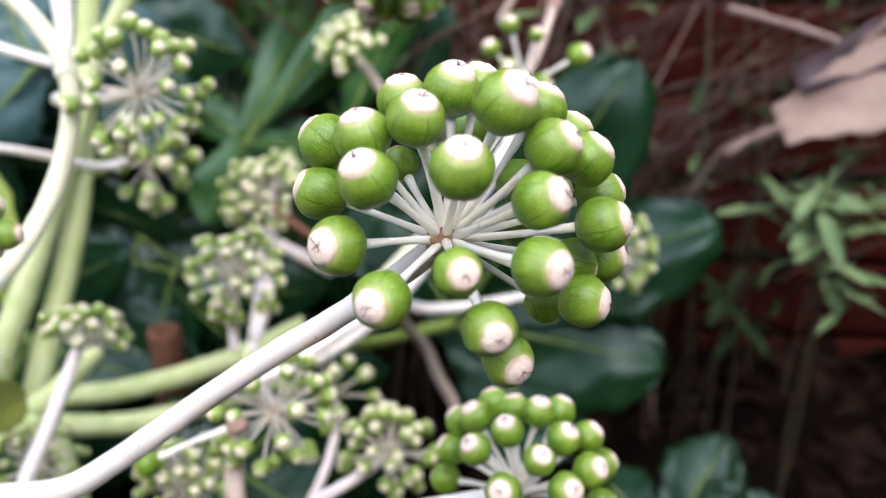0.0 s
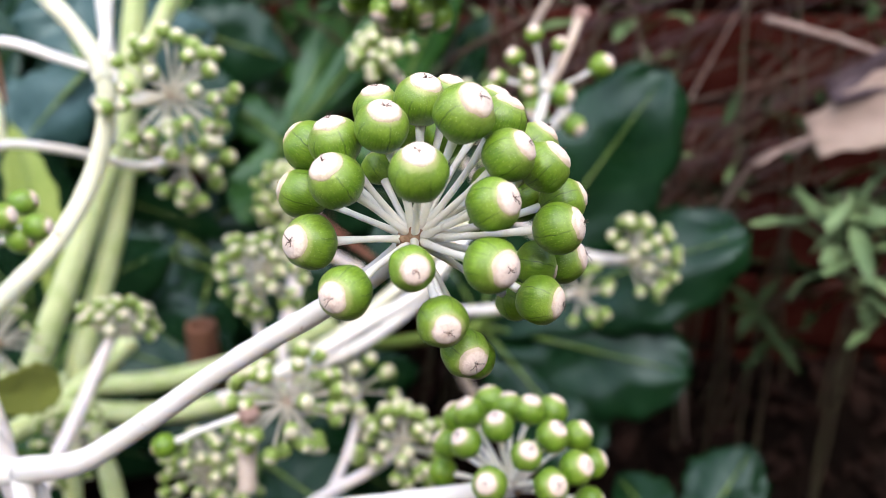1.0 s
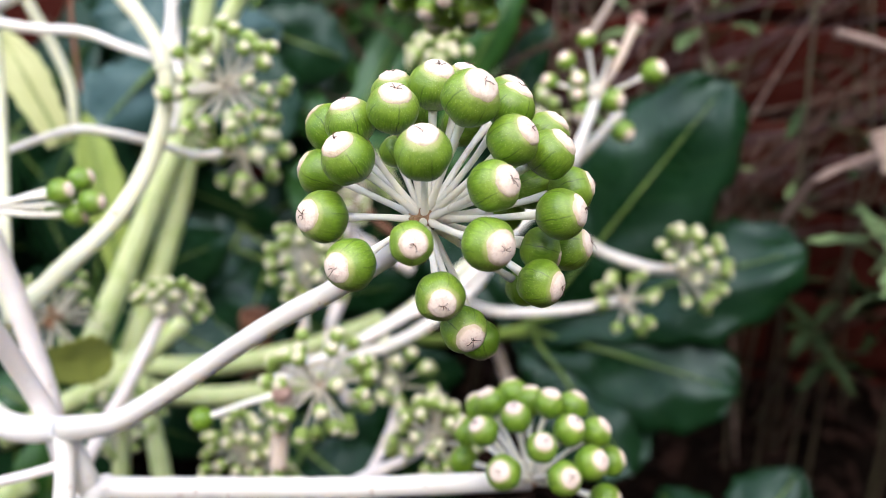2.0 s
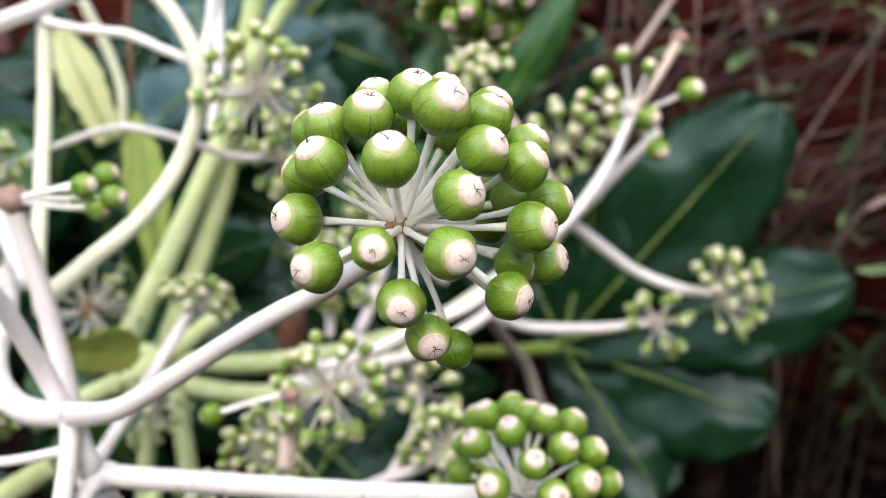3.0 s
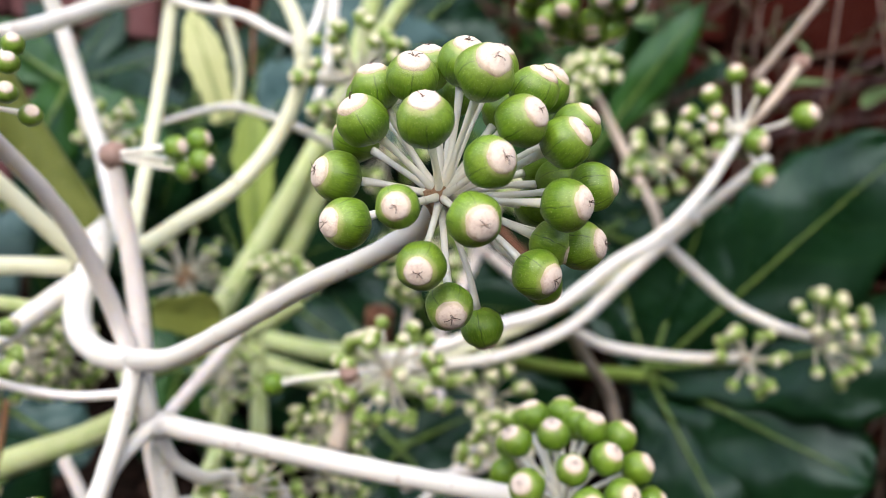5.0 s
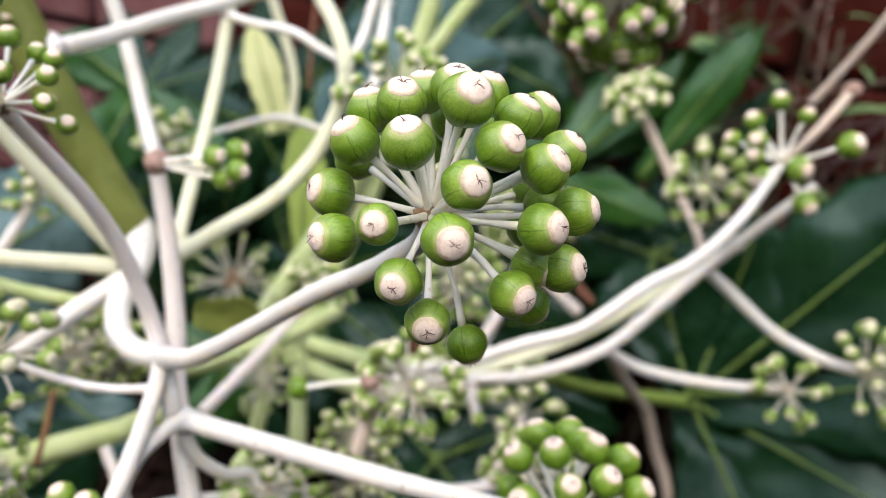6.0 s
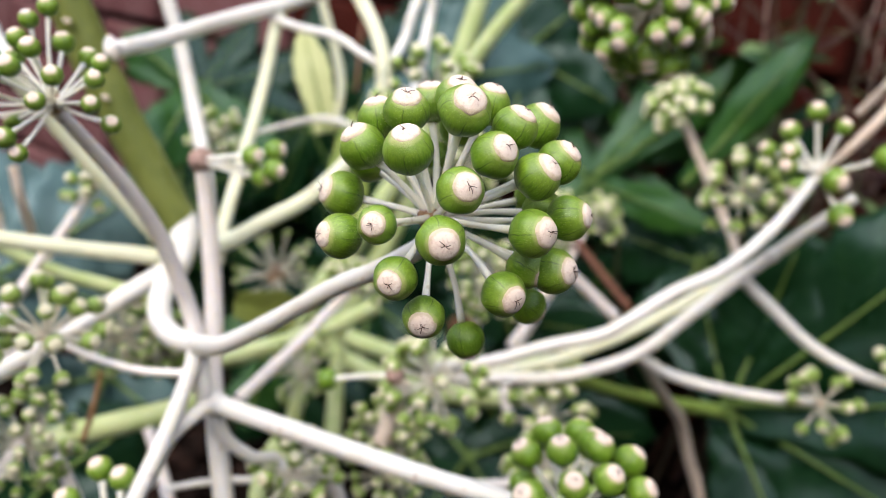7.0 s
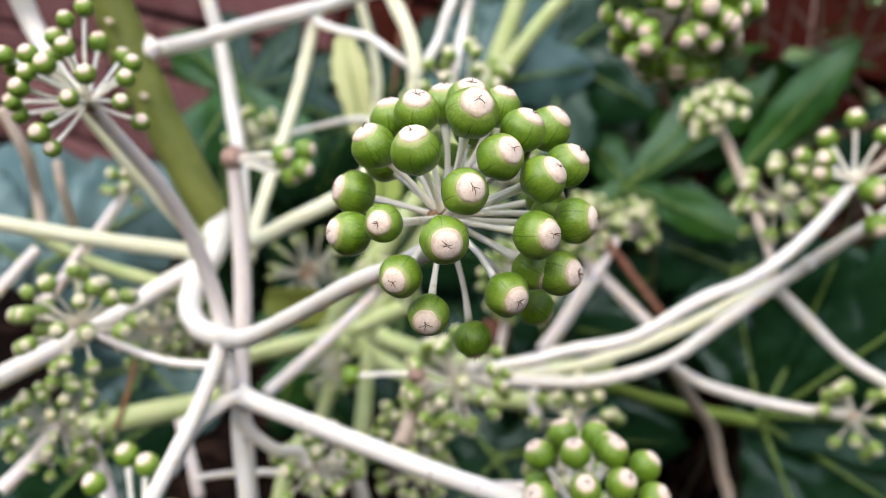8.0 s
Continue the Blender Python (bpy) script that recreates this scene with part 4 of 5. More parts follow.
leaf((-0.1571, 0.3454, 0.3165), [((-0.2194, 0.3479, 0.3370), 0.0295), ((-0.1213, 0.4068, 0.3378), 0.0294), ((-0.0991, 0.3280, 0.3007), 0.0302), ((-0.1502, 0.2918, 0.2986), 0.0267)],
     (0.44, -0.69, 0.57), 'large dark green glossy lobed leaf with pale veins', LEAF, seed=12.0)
leaf((-0.3182, 0.4014, 0.3468), [((-0.2968, 0.3254, 0.3325), 0.0303), ((-0.3141, 0.4592, 0.3722), 0.0304), ((-0.2336, 0.4099, 0.3225), 0.0304), ((-0.2470, 0.3325, 0.3140), 0.0288)],
     (0.74, -0.50, 0.45), 'large dark green glossy lobed leaf with pale veins', LEAF, seed=13.0)
leaf((-0.2469, 0.1313, 0.3446), [((-0.2854, 0.0901, 0.3613), 0.0294), ((-0.2568, 0.1870, 0.3560), 0.0265), ((-0.2010, 0.1421, 0.3295), 0.0273), ((-0.2162, 0.0880, 0.3431), 0.0266)],
     (0.76, -0.27, 0.59), 'dark green lobed leaf low in the shrub', LEAF, seed=14.0)
leaf((-0.4117, 0.3069, 0.4942), [((-0.4591, 0.2791, 0.5258), 0.0220), ((-0.3440, 0.3309, 0.4521), 0.0241), ((-0.3880, 0.2564, 0.4473), 0.0241)],
     (0.85, -0.50, 0.19), 'mid-green lobed leaf with a pale centre', LEAFLIT, seed=15.0)
leaf((-0.1231, 0.5348, 0.4188), [((-0.1867, 0.5223, 0.4244), 0.0347), ((-0.0952, 0.5669, 0.4446), 0.0346), ((-0.1027, 0.4800, 0.3724), 0.0358), ((-0.0511, 0.5373, 0.4139), 0.0329)],
     (0.37, -0.88, 0.32), 'large dark green glossy lobed leaf with pale veins', LEAF, seed=16.0)
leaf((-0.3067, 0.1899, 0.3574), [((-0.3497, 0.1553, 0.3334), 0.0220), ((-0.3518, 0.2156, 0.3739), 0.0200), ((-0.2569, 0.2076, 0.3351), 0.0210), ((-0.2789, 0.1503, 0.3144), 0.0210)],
     (0.80, -0.45, 0.40), 'glossy green lobed leaf behind the stalks with sky sheen in its colour', LEAFDIMSHEEN, seed=26.0, blunt=0.5)
leaf((-0.2501, 0.2583, 0.369), [((-0.2833, 0.2524, 0.3864), 0.0180), ((-0.222, 0.2749, 0.354), 0.0170), ((-0.2398, 0.237, 0.3363), 0.0180)],
     (0.80, -0.45, 0.40), 'mid-green lobed leaf with a pale centre', LEAFLIT, seed=27.0)
leaf((-0.2645, 0.3054, 0.4992), [((-0.2917, 0.3041, 0.5555), 0.0113)],
     (0.71, -0.66, 0.23), 'pale yellow withering leaf lobe', LEAFYEL, seed=21.0, vein=0.0008, fold=0.25, base=0.6)
leaf((-0.2276, 0.2943, 0.4266), [((-0.2647, 0.3240, 0.5121), 0.0120)],
     (0.65, -0.65, 0.39), 'yellow-green wilting leaf lobe', LEAFLIME, seed=22.0, vein=0.001, fold=0.4)
leaf((-0.1646, 0.1782, 0.4606), [((-0.1594, 0.2075, 0.4511), 0.0092)],
     (0.79, -0.44, 0.42), 'olive-green thick bract at the stem', LEAFOLIVE, seed=24.0, vein=0, fold=0.35, base=0.6, blunt=0.5)

# ---- the large cluster in the middle ----
HUB_AT = (0.0008, 0.1087, 0.5621)


MAIN = cluster_at(HUB_AT, "large round cluster of plump green berries with cream crowns", False, 0.0026)
MAIN_RND = random.Random(5)


def big_berry(x, y, z, across, crown):
    """One berry of the large cluster: millimetres from the receptacle, diameter, the way its crown faces."""
    p, r = Vector((x, y, z)) / 1000, across / 2000
    add_berry(MAIN, p, r, MAIN_RND, True, False, Vector(crown))
    add_pedicel(MAIN, p, r, MAIN_RND, 0.00057, 10)


big_berry(4.0, -12.5, 14.8, 8.2, (0.10, -0.42, 0.90))
big_berry(-8.6, -10.7, 12.0, 8.0, (-0.30, -0.49, 0.82))
big_berry(-10.5, -5.6, 16.2, 7.8, (-0.19, -0.20, 0.96))
big_berry(-3.1, -6.6, 19.2, 7.7, (0.29, -0.36, 0.89))
big_berry(-6.8, 3.4, 19.3, 7.5, (-0.09, -0.14, 0.99))
big_berry(0.2, 2.5, 21.4, 8.0, (0.31, -0.27, 0.91))
big_berry(8.4, -5.1, 21.6, 8.6, (0.59, -0.40, 0.70))
big_berry(14.7, -4.0, 15.8, 7.7, (0.77, -0.14, 0.62))
big_berry(19.2, 2.1, 12.8, 7.8, (0.66, 0.12, 0.74))
big_berry(13.9, -10.3, 10.6, 7.6, (0.79, -0.39, 0.47))
big_berry(22.2, -1.0, 4.6, 7.8, (0.93, -0.10, 0.35))
big_berry(22.5, 6.7, -3.6, 7.9, (0.94, 0.04, 0.35))
big_berry(-12.9, -10.8, 2.3, 8.3, (-0.40, -0.87, 0.29))
big_berry(-5.2, -17.4, -1.9, 7.8, (-0.24, -0.96, 0.17))
big_berry(4.7, -18.5, 3.4, 6.3, (0.46, -0.83, 0.32))
big_berry(14.6, -14.2, 3.2, 7.8, (0.77, -0.61, 0.17))
big_berry(8.7, -17.3, -4.6, 7.2, (0.45, -0.89, 0.07))
big_berry(10.9, -11.9, -12.0, 7.2, (0.64, -0.77, -0.06))
big_berry(20.5, -3.9, -6.0, 7.6, (0.96, -0.27, 0.07))
big_berry(14.7, 12.4, -14.7, 6.8, (0.58, 0.51, -0.63))
big_berry(-18.6, 0.6, 5.6, 8.1, (-0.94, -0.03, 0.34))
big_berry(-18.6, 3.7, 12.5, 8.4, (-0.82, 0.16, 0.55))
big_berry(12.3, 3.4, 19.1, 7.6, (0.38, 0.15, 0.91))
big_berry(21.6, 9.7, 5.2, 7.8, (0.86, 0.35, 0.36))
big_berry(16.4, 11.8, 13.3, 7.8, (0.52, 0.20, 0.83))
big_berry(9.9, 1.5, -20.7, 7.0, (0.34, 0.13, -0.93))
big_berry(8.4, 15.3, 17.6, 8.1, (0.45, 0.22, 0.86))
big_berry(3.1, 7.4, 20.8, 7.3, (0.22, 0.02, 0.97))
big_berry(-6.5, 11.4, 14.3, 7.6, (-0.33, 0.59, 0.74))
big_berry(0.6, 16.0, 12.1, 7.0, (-0.01, 0.89, 0.45))
big_berry(9.1, 16.7, 4.2, 7.6, (0.47, 0.86, 0.22))
big_berry(14.2, 12.9, 3.6, 7.6, (0.73, 0.66, 0.18))
big_berry(9.0, 17.0, -2.7, 7.6, (0.46, 0.88, -0.14))
big_berry(18.8, 4.1, -3.7, 7.4, (0.96, 0.21, -0.19))
big_berry(-8.6, 8.6, 8.4, 5.6, (-0.55, 0.55, 0.63))


def second_cluster():
    rnd = random.Random(8)
    c = cluster_at((0.0120, 0.1619, 0.4748), "round cluster of green berries with cream crowns", False, 0.0024)
    for t in [
        (-10.5, -9.7, 18.8), (-3.8, -4.4, 21.0), (4.1, -9.7, 17.9), (9.2, -2.4, 19.2), (-8.5, 12.1, 17.1), (3.0, 1.8, 22.9), (-3.2, 10.0, 17.2), (-11.9, 1.3, 19.9), (-16.3, 7.6, 13.8), (14.9, 4.1, 16.0), (-17.7, 3.5, 8.1), (-3.2, -16.8, 13.6), (15.8, -7.1, 14.7), (10.6, -13.2, 13.2), (-19.6, 6.5, -3.5), (7.8, 9.9, 18.3), (19.6, 0.2, -0.4), (19.3, 5.7, 7.4),
    ]:
        p = Vector(t) / 1000
        r = rnd.uniform(7.4, 8.4) / 2000
        add_berry(c, p, r, rnd, True, False)
        add_pedicel(c, p, r, rnd, 0.0007, 10)


second_cluster()

# ---- the other clusters ----
umbel((-0.1261, 0.0890, 0.4892), (0.37, -0.47, 0.80), 0.0185, 0.0052, 26, 'cluster of green cream-capped berries on pale pedicels', seed=2, spread=110, clear=25)
umbel((-0.1504, 0.0895, 0.4393), (0.66, -0.29, 0.69), 0.0180, 0.0042, 44, 'out-of-focus cluster of small cream-capped green berries', seed=3, spread=115, thick=0.0003)
umbel((-0.0388, 0.2430, 0.5977), (0.56, -0.81, -0.14), 0.0233, 0.0080, 60, 'dense cluster of green berries hanging above', young=False, seed=4, spread=125, thick=0.0006)
umbel((-0.0945, 0.3958, 0.5418), (-0.14, -0.69, 0.71), 0.0191, 0.0068, 26, 'out-of-focus cluster of small cream-capped green berries', seed=5, spread=75)
umbel((-0.0372, 0.3554, 0.5215), (0.20, -0.78, 0.60), 0.0208, 0.0069, 22, 'out-of-focus cluster of small cream-capped green berries', seed=7, spread=110)
umbel((0.0403, 0.4005, 0.4419), (0.78, -0.18, 0.60), 0.0257, 0.0064, 30, 'out-of-focus cluster of small cream-capped green berries', seed=8, spread=85)
umbel((0.0165, 0.3691, 0.4350), (0.18, -0.80, 0.58), 0.0190, 0.0063, 13, 'out-of-focus cluster of small cream-capped green berries', seed=9, spread=120, clear=30)
umbel((-0.1165, 0.2319, 0.5533), (0.51, -0.81, 0.28), 0.0226, 0.0051, 40, 'cluster of green cream-capped berries on pale pedicels', seed=10, spread=118, thick=0.0004, clear=22, pale=False)
umbel((-0.1772, 0.3342, 0.4967), (0.57, -0.79, 0.22), 0.0240, 0.0074, 20, 'out-of-focus cluster of small cream-capped green berries', seed=11, spread=100)
umbel((-0.1531, 0.2309, 0.4586), (0.14, 0.41, 0.90), 0.0178, 0.0048, 26, 'cluster of green cream-capped berries on pale pedicels', seed=12, spread=76, thick=0.0004)
umbel((-0.1329, 0.3609, 0.4732), (-0.15, -0.60, 0.78), 0.0225, 0.0056, 52, 'out-of-focus cluster of small cream-capped green berries', seed=13, spread=105)
umbel((-0.1551, 0.43, 0.4572), (0.75, 0.31, 0.49), 0.0240, 0.0070, 17, 'small out-of-focus cluster of cream-capped green berries', seed=28, spread=62)
umbel((-0.1141, 0.2834, 0.4668), (0.21, -0.68, 0.70), 0.0212, 0.0054, 46, 'out-of-focus cluster of small cream-capped green berries', seed=14, spread=115)
umbel((-0.0622, 0.1902, 0.4701), (0.33, -0.70, 0.63), 0.0192, 0.0050, 38, 'cluster of green cream-capped berries on pale pedicels', seed=15, spread=130, pale=False, thick=0.0004, clear=28)
umbel((-0.0397, 0.2395, 0.4225), (0.25, -0.48, 0.84), 0.0190, 0.0055, 32, 'cluster of green cream-capped berries on pale pedicels', seed=16, spread=100)
umbel((-0.1164, 0.2282, 0.4042), (0.35, -0.52, 0.78), 0.0190, 0.0051, 36, 'out-of-focus cluster of small cream-capped green berries', seed=17, spread=110)
umbel((-0.0827, 0.3027, 0.4011), (-0.11, -0.19, 0.98), 0.0236, 0.0067, 20, 'out-of-focus cluster of small cream-capped green berries', seed=18, spread=100)
umbel((-0.2226, 0.2429, 0.4381), (0.60, -0.56, 0.57), 0.0232, 0.0035, 26, 'withered rust-coloured cluster of tiny buds', seed=19, spread=120, pale=False, clear=30, rust=True)
umbel((-0.0774, 0.1445, 0.4438), (0.43, -0.37, 0.82), 0.0165, 0.0048, 16, 'out-of-focus cluster of small cream-capped green berries', seed=20, spread=110)
umbel((-0.2504, 0.2231, 0.5071), (0.79, -0.49, 0.37), 0.0163, 0.0059, 24, 'out-of-focus cluster of small cream-capped green berries', seed=22)
umbel((-0.2269, 0.1498, 0.4970), (0.49, -0.50, 0.71), 0.0131, 0.0052, 14, 'out-of-focus cluster of small cream-capped green berries', seed=23)
umbel((-0.2024, 0.1467, 0.4393), (0.76, -0.34, 0.56), 0.0190, 0.0045, 36, 'out-of-focus cluster of small cream-capped green berries', seed=24)
umbel((-0.2053, 0.1657, 0.4305), (0.68, -0.46, 0.57), 0.0185, 0.0050, 28, 'out-of-focus cluster of small cream-capped green berries', seed=27)

umbel((-0.1739, 0.2239, 0.4091), (0.3, -0.4, 0.85), 0.0170, 0.0038, 30, 'pale drying cluster of tiny buds', seed=31, spread=120)
umbel((-0.1142, 0.2287, 0.3863), (0.3, -0.5, 0.8), 0.0200, 0.0044, 34, 'out-of-focus cluster of small cream-capped green berries', seed=32, spread=110)
umbel((-0.102, 0.168, 0.419), (0.5, -0.5, 0.7), 0.0130, 0.0042, 14, 'out-of-focus cluster of small cream-capped green berries', seed=33, spread=110)

def loose_cluster(hub, label, rows, knob_size=0.0022, thick=0.0008, seed=3, crown=None):
    """A few berries at set places: millimetres from the receptacle, then the diameter."""
    rnd = random.Random(seed)
    c = cluster_at(hub, label, False, knob_size)
    for x, y, z, across in rows:
        p = Vector((x, y, z)) / 1000
        add_berry(c, p, across / 2000, rnd, False, False, crown and p.normalized() * 0.8 + Vector(crown) * 0.6)
        add_pedicel(c, p, across / 2000, rnd, thick, 8)


loose_cluster((-0.0049, 0.3401, 0.5411), "loose cluster of green berries on long pale pedicels", [(-6.6, 1.2, 23.3, 7.9), (4.1, 3.3, 19.4, 6.7), (-13.9, -1.3, 14.0, 8.2), (-4.2, -24.7, 10.2, 7.9), (-3.9, -24.7, 4.7, 7.9), (22.2, 4.7, 11.4, 10.7), (7.1, 1.0, -1.4, 10.9), (-4.1, -2.5, -7.5, 10.4), (13.2, -0.9, -13.9, 9.9), (-19.7, -4.2, 5.2, 7.5)], seed=6, crown=(0.25, -0.8, 0.5))
loose_cluster((-0.0995, 0.0842, 0.5626), "cluster of green cream-capped berries on pale pedicels", [
    (4.6, -14.4, 12.3, 4.7), (9.7, -12.8, 11.0, 5.0), (7.2, -15.8, 8.8, 4.4), (6.8, -17.4, 5.5, 4.8), (-10.6, -13.7, -1.7, 4.7), (-10.4, -12.3, -4.9, 4.5), (11.5, -15.3, -3.8, 4.9), (12.5, -13.1, -7.2, 4.2),
    (-10.3, -3.4, 13.7, 4.9), (9.6, -8.3, 14.8, 4.7), (-12.2, -3.3, 9.0, 4.6), (15.5, -6.3, 9.9, 4.7), (15.9, -10.2, 4.7, 4.3), (-8.1, 6.3, 12.9, 5.3), (-6.0, 11.3, 9.7, 4.9), (14.6, 4.7, 12.0, 4.3),
    (17.1, 2.0, 9.1, 4.4), (19.1, 0.1, 4.1, 4.3), (18.9, 4.6, -0.7, 4.5), (-11.4, -5.0, -6.0, 4.7), (-4.2, -2.9, 18.8, 4.4), (-2.3, 0.7, 21.9, 4.7), (-6.4, -16.1, 10.1, 4.7), (-9.5, -13.3, 6.8, 4.7)], thick=0.0005, seed=12, crown=(0.8, -1.1, 2.0))
loose_cluster((-0.0769, 0.0845, 0.4449), "cluster of plump green berries low on the shrub", [(-14.5, 3.5, 18.8, 7.0), (-7.0, 5.9, 19.1, 7.0), (-15.4, -5.4, 12.1, 7.0), (-0.8, 9.4, 5.6, 7.0), (1.9, -7.6, 10.0, 7.0)], seed=7, crown=(0.5, -1.5, 1.6))
loose_cluster((-0.1380, 0.1462, 0.5326), "bare brown stalk end with a few green berries", [(22.6, 4.5, 6.6, 7.2), (19.8, 15.1, 6.7, 7.2), (24.2, 7.1, -0.2, 7.2), (28.9, 8.3, 3.3, 7.2), (14.7, 11.2, -1.0, 7.2)], 0.0042, seed=9)


def stray_berries():
    """Bare brown stalk ends that still carry a berry or none."""
    rnd = random.Random(3)
    c = cluster_at((-0.0672, 0.1752, 0.4749), "bare brown stalk end with one green berry", False, 0.0031)
    p = Vector((-0.0907, 0.1668, 0.4651)) - Vector((-0.0672, 0.1752, 0.4749))
    add_berry(c, p, 0.0038, rnd, False, False)
    add_pedicel(c, p, 0.0038, rnd, 0.0009, 8)
    cluster_at((0.0041, 0.3864, 0.5690), "bare brown knobbed stalk end", False, 0.0038)


stray_berries()

# ---- weeds, twigs and litter by the wall ----


def weed(foot, top, count, seed, size=0.05, wide=0.10, low=0.3, label="grey-green narrow-leaved weed growing before the wall", skin=None):
    """A leaning stem with a few side shoots; ragged narrow leaves that spread, curl and hang."""
    rnd = random.Random(seed)
    foot, top = Vector(foot), Vector(top)
    w = thing("weed", label, "weed", foot, "weeds by the wall")
    ax = top - foot
    bend = Vector((rnd.uniform(-1, 1), rnd.uniform(-1, 1), 0)) * 0.06 * ax.length
    part("stem", tube(bmesh.new(), [Vector(), ax * 0.35 + bend, ax * 0.7 + bend, ax], (0.0014, 0.0013, 0.0012, 0.0008), 7, 5, 0.1, seed), WEEDSTEM, w)
    shoots = []
    for i in range(max(2, count // 5)):
        s = rnd.uniform(low * 0.9, 0.95)
        p = ax * s + bend * min(1, 1.4 * (1 - s) + 0.3)
        a = rnd.uniform(0, 6.28)
        q = p + Vector((math.cos(a), math.sin(a), rnd.uniform(0.2, 1.0))).normalized() * size * rnd.uniform(0.5, 1.1)
        part("side_shoot", tube(bmesh.new(), [p, p.lerp(q, 0.5) + Vector((0, 0, 0.003)), q], (0.0009, 0.0008, 0.0005), 6, 4, 0.1, i), WEEDSTEM, w)
        shoots.append((p, q))
    for i in range(count):
        if i % 2:
            p, q = rnd.choice(shoots)
            p = p.lerp(q, rnd.uniform(0.4, 1.0))
            s = 0.8
        else:
            s = low + (1 - low) * i / count
            p = ax * s + bend * min(1, 1.4 * (1 - s) + 0.3)
        a = i * 2.4 + rnd.uniform(-0.9, 0.9)
        d = Vector((math.cos(a), math.sin(a), rnd.uniform(-0.9, 0.8))).normalized()
        bm = bmesh.new()
        uv = bm.loops.layers.uv.new("UVMap")
        ln = size * rnd.uniform(0.45, 1.25) * (1.1 - 0.4 * s)
        lobe(bm, uv, p, p + d * ln, size * wide * rnd.uniform(0.6, 1.2), (rnd.uniform(-0.5, 0.5), rnd.uniform(-0.5, 0.5), 1), base=0.25, fold=rnd.uniform(0.1, 0.7), droop=rnd.uniform(-0.25, 0.4), wave=0.5, seed=i + seed, ns=10, nu=4)
        part("narrow_leaf", bm, skin or WEEDLEAF, w)


def wall_weed(x, y, tip, *rest, **more):
    """A weed rooted in the bed at (x, y), or at the wall's foot."""
    weed((x, y, soil_height(x, y) - 0.012), tip, *rest, **more)


wall_weed(0.18, 0.51, (0.150, 0.455, 0.475), 30, 2, 0.062, 0.10, 0.80)
wall_weed(0.20, 0.53, (0.185, 0.475, 0.455), 16, 3, 0.050, 0.10, 0.85)
wall_weed(0.05, 0.62, (0.02, 0.60, 0.62), 16, 5, 0.06)
wall_weed(-0.12, 0.60, (-0.14, 0.56, 0.66), 14, 6, 0.07)
wall_weed(0.00, 0.64, (0.04, 0.60, 0.58), 24, 7, 0.055, 0.09, 0.4)
wall_weed(-0.25, 0.58, (-0.22, 0.53, 0.63), 24, 8, 0.08, 0.12, 0.45)
wall_weed(-0.05, 0.62, (-0.07, 0.58, 0.60), 20, 9, 0.07, 0.10, 0.4)
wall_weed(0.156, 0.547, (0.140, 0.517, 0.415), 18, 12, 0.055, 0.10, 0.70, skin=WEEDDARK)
for x, y, tip in ((-0.22, 0.60, (-0.245, 0.545, 0.60)), (-0.30, 0.56, (-0.30, 0.50, 0.585)), (-0.17, 0.62, (-0.175, 0.58, 0.63)), (-0.36, 0.55, (-0.37, 0.47, 0.56))):
    wall_weed(x, y, tip, 16, 60 + int(-x * 100), 0.06, 0.17, 0.6, label="bright green leafy weed behind the shrub", skin=LEAFLIT)
wall_weed(0.24, 0.66, (0.20, 0.63, 0.58), 22, 10, 0.03, 0.12, 0.3)
rnd = random.Random(31)
for i in range(22):
    x = rnd.uniform(-0.16, 0.26)
    y = 0.575 + 0.15 * x + rnd.uniform(-0.03, 0.05)
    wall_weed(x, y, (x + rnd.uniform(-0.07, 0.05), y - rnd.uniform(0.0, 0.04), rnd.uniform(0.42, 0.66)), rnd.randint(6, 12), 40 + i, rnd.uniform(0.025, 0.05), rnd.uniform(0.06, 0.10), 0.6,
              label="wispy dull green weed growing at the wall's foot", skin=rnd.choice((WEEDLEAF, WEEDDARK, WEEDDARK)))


def twig(points, r, material, label):
    base = Vector(points[0])
    ob = part("twig", tube(bmesh.new(), [Vector(p) - base for p in points], (r, r * 0.85, r * 0.6), 8, 6, 0.3, r * 999), material)
    ob.location = base
    tagged(ob, label, "twig", "twigs by the wall")


twig([(0.1982, 0.4891, 0.5707), (0.1548, 0.4972, 0.5218), (0.1373, 0.5052, 0.4870), (0.1029, 0.5330, 0.4473), (0.06, 0.64, soil_height(0.06, 0.64) - 0.01)], 0.0022, STRAW, "pale dry twig leaning before the wall")
for dx, dz, ln, r in ((0.05, -0.02, 0.16, 0.0022), (0.02, 0.06, 0.12, 0.0018)):
    x, y = 0.06 + dx, 0.60 + 0.1 * dx
    twig([(x, y + 0.05, soil_height(x, y + 0.05) - 0.01), (x + 0.03, y, 0.34 + dz), (x + ln, y - 0.01, 0.42 + dz)], r * 0.7, TWIG, "brown dry stem leaning before the wall")
rnd = random.Random(11)
for i in range(28):
    x = rnd.uniform(-0.28, 0.11)
    y = 0.62 + 0.12 * x + rnd.uniform(-0.04, 0.03)
    lean = rnd.uniform(-0.22, 0.22)
    h = rnd.uniform(0.22, 0.5)
    z = soil_height(x, y) - 0.01
    twig([(x, y, z), (x + lean * 0.4, y + rnd.uniform(-0.03, 0.03), z + h * 0.55), (x + lean, y, z + h)], rnd.uniform(0.0006, 0.0015),
         rnd.choice((STRAW, TWIG, TWIG, TWIG)), "thin dry stem standing before the wall")


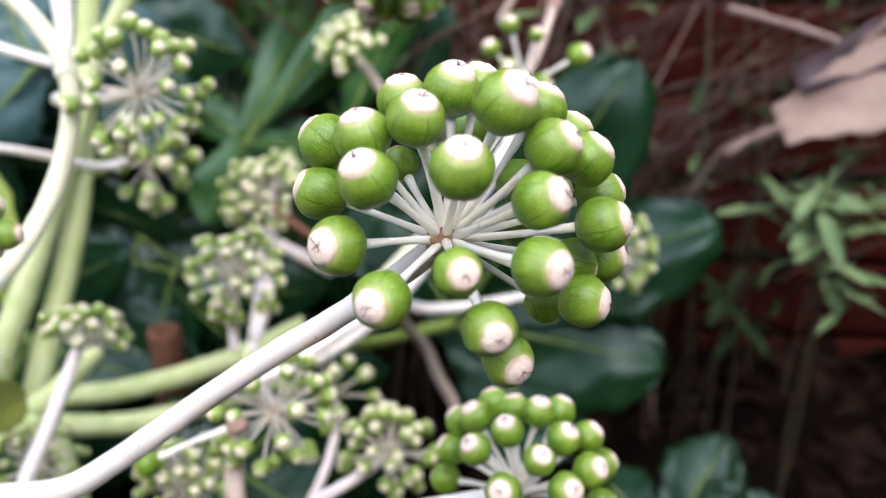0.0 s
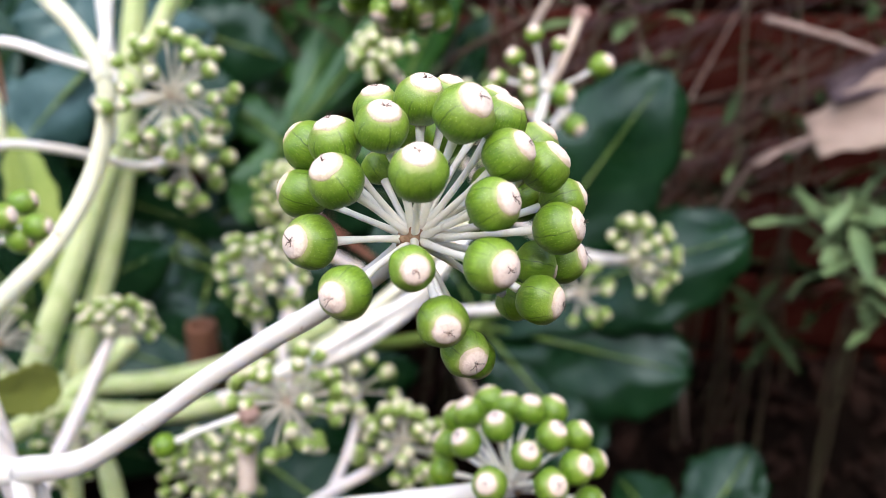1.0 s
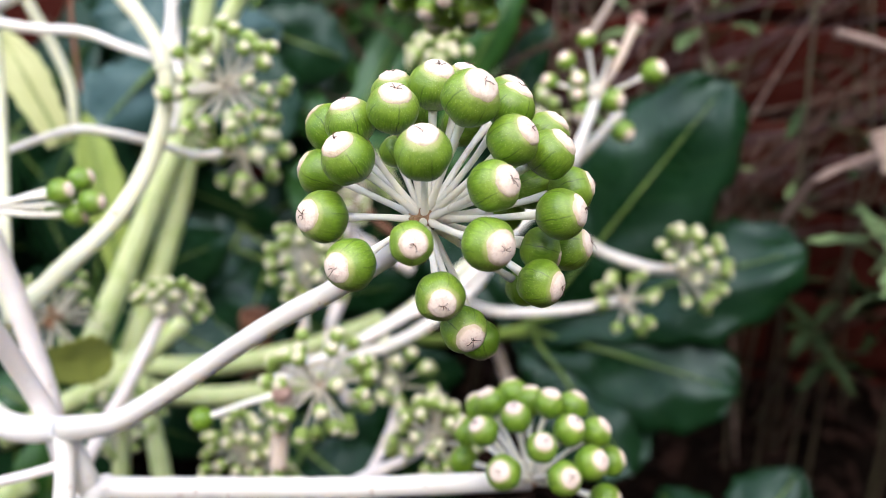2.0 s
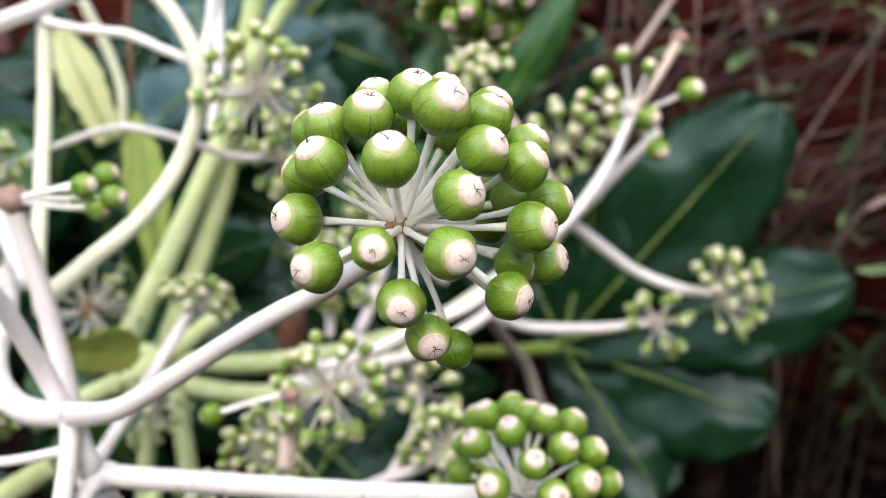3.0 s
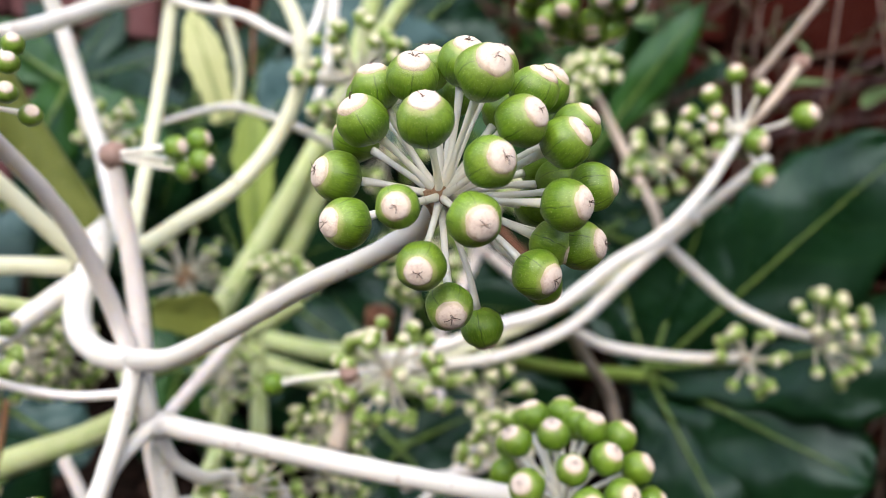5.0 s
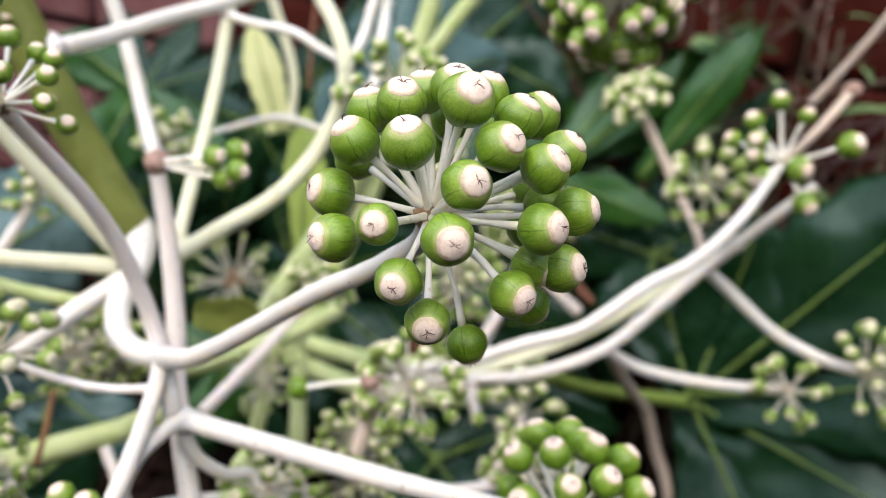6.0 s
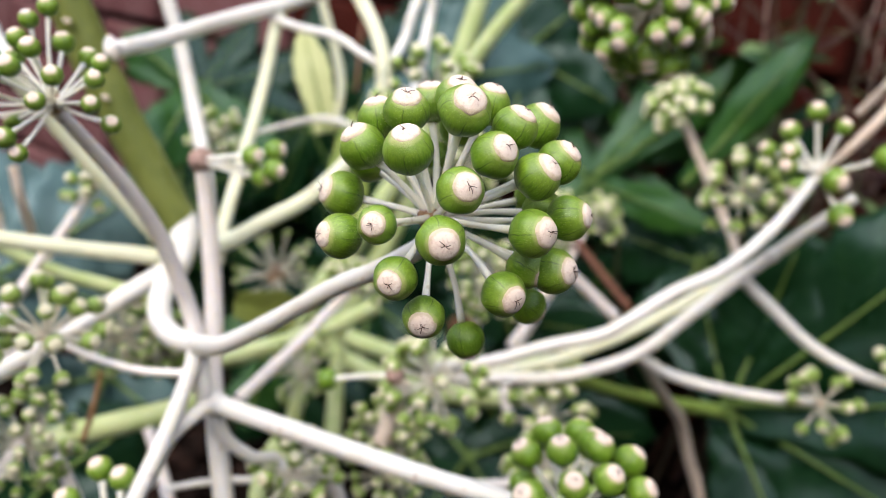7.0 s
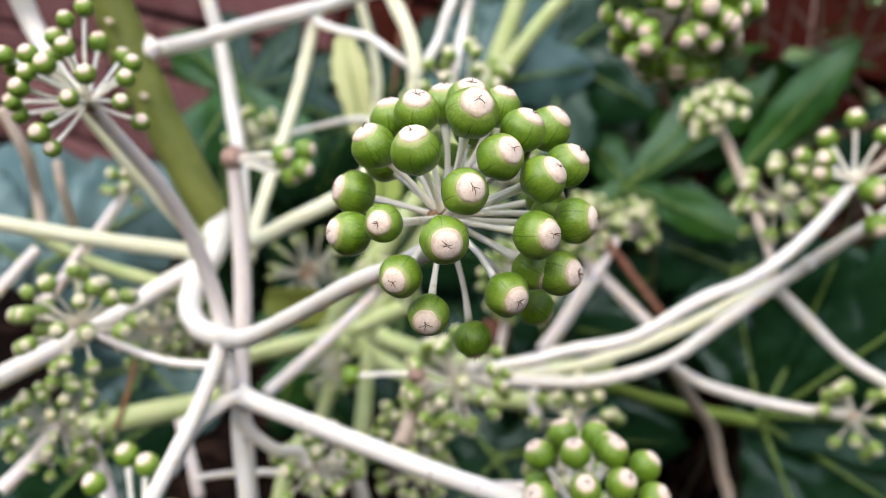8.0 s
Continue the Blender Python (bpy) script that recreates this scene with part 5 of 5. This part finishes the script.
rnd = random.Random(23)
for i in range(62):
    x = rnd.uniform(-0.28, 0.04)
    y = 0.645 + 0.13 * x + rnd.uniform(-0.05, 0.02)
    z = soil_height(x, y) - 0.01
    lean = rnd.choice((-1, 1, 1)) * rnd.uniform(0.12, 0.42)
    h = rnd.uniform(0.24, 0.47)
    twig([(x, y, z), (x + lean * 0.3, y + rnd.uniform(-0.05, 0.0), z + h * 0.7), (x + lean, y - rnd.uniform(0.0, 0.05) + 0.1 * lean, z + h)], rnd.uniform(0.0010, 0.0026), rnd.choice((TANGLE, TWIG, TWIG, TWIG, TANGLE)), "dry stem in the tangle before the wall")
twig([(0.1139, 0.5884, 0.5506), (0.1511, 0.5694, 0.5432), (0.1817, 0.5492, 0.5354)], 0.0028, STRAW, "pale dry twig leaning before the wall")


def dead_leaf(base, tip, up, half, label):
    """A dry leaf folded over along its upper edge, with the stub of its stalk."""
    a, b = Vector(base), Vector(tip)
    top = thing("dead_leaf", label, "leaf", a, "dead leaves")
    bm = bmesh.new()
    uv = bm.loops.layers.uv.new("UVMap")
    lobe(bm, uv, (0, 0, 0), b - a, half, up, base=0.4, fold=0.2, droop=0.1, wave=0.18, seed=a.x * 50, blunt=0.5)
    blade = part("leaf_blade", bm, DEAD, top)
    solid = blade.modifiers.new("thickness", "SOLIDIFY")
    solid.thickness = 0.0007
    side = Vector(up).cross(b - a).normalized()
    if side.z < 0:
        side = -side
    bm = bmesh.new()
    uv = bm.loops.layers.uv.new("UVMap")
    lobe(bm, uv, (b - a) * 0.12 + side * half * 0.62, (b - a) * 0.98 + side * half * 0.85, half * 0.5, up, base=0.5, fold=0.6, droop=-0.05, wave=0.3, seed=3.0)
    edge = part("curled_edge", bm, DEADDARK, top, "dark purple-brown curled edge")
    edge.location = Vector(up).normalized() * 0.006
    solid = edge.modifiers.new("thickness", "SOLIDIFY")
    solid.thickness = 0.0007
    part("leaf_stub", tube(bmesh.new(), [(b - a) * 0.05, (a - b) * 0.1, (a - b) * 0.28 - side * 0.006], (0.0016, 0.0014, 0.0012), 8, 5, 0.2, 4.0), STRAW, top)


dead_leaf((0.1329, 0.4786, 0.4967), (0.2386, 0.4845, 0.5417), (0.1, -0.7, 0.6), 0.032, "curled pale tan dead leaf caught on a twig")


def litter():
    """Bark chips and dry bits strewn over the soil."""
    rnd = random.Random(21)
    bm = bmesh.new()
    for i in range(2600):
        x, y = rnd.uniform(-0.9, 0.8), rnd.uniform(0.25, 0.76)
        z = soil_height(x, y) + 0.03 * noise.noise(Vector((x * 5, (y - 0.3) * 5, 1))) + 0.006
        s = rnd.uniform(0.004, 0.016)
        m = pose(x, y, z, rnd.uniform(-40, 40), rnd.uniform(-40, 40), rnd.uniform(0, 360)) @ Matrix.Diagonal((s * rnd.uniform(1, 3), s, s * 0.3, 1))
        bmesh.ops.create_cube(bm, size=1.0, matrix=m)
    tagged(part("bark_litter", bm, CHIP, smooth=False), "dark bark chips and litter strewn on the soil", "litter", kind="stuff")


litter()

def cut_cane(x, y, top, r):
    """A thick rust-brown cane, cut off level and hollow at the top."""
    foot = soil_height(x, y) - 0.02
    bm = bmesh.new()
    line = [(1.0, 0.0), (0.98, 0.3), (1.06, 0.34), (0.98, 0.38), (0.97, 0.7), (1.05, 0.74), (0.97, 0.78), (0.96, 0.99), (0.92, 1.0), (0.62, 1.0), (0.55, 0.985), (0.5, 0.9), (0.02, 0.89)]
    rings = []
    for k, h in line:
        rings.append([bm.verts.new((k * r * math.cos(a * math.pi / 14), k * r * math.sin(a * math.pi / 14), h * (top - foot))) for a in range(28)])
    for a, b in zip(rings[:-1], rings[1:]):
        for i in range(28):
            bm.faces.new((a[i], a[(i + 1) % 28], b[(i + 1) % 28], b[i]))
    ob = part("cut_cane", bm, POT)
    ob.location = (x, y, foot)
    tagged(ob, "thick rust-brown cut cane with a hollow end", "cane")


cut_cane(-0.224, 0.407, 0.365, 0.0105)

# ---- the shrub's trunk, out of sight below ----
for x, y, r in ((-0.10, 0.17, 0.012), (-0.16, 0.24, 0.014), (-0.06, 0.30, 0.010)):
    bm = tube(bmesh.new(), [(0, 0, -0.03), (0.008, 0.0, 0.06), (-0.008, 0.008, 0.11), (0.0, 0.0, 0.15)], (r, r * 0.9, r * 0.8, r * 0.6), 12, 6, 0.15, x * 50)
    ob = part("shrub_trunk", bm, TWIG)
    ob.location = (x, y, GROUND_Z)
    tagged(ob, "grey-brown woody trunk of the shrub in soil", "trunk", "trunks of the shrub")

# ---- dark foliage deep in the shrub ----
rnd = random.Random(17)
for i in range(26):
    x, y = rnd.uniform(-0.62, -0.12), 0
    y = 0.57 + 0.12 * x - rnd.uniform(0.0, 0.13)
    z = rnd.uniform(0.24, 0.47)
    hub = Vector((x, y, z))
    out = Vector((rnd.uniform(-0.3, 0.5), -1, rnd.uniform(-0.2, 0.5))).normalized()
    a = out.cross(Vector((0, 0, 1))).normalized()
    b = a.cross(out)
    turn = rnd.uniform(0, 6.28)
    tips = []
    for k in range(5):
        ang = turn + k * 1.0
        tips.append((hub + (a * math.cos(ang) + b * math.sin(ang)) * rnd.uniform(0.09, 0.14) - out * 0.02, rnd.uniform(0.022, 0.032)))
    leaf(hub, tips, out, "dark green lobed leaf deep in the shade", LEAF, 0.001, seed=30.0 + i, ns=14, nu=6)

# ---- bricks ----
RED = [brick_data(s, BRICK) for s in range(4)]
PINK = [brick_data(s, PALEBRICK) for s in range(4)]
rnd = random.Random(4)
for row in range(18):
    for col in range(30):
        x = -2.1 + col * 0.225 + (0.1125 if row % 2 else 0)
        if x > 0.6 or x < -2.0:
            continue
        # paler, pinker bricks towards the left end of the wall
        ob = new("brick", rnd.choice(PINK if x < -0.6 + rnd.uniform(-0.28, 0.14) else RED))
        ob.parent = WALL_BODY
        ob.matrix_basis = pose(x + rnd.uniform(-0.003, 0.003), 0.05 + rnd.uniform(-0.004, 0.003), 0.04 + row * 0.075, rnd.uniform(-0.6, 0.6), 0, rnd.uniform(-0.5, 0.5))
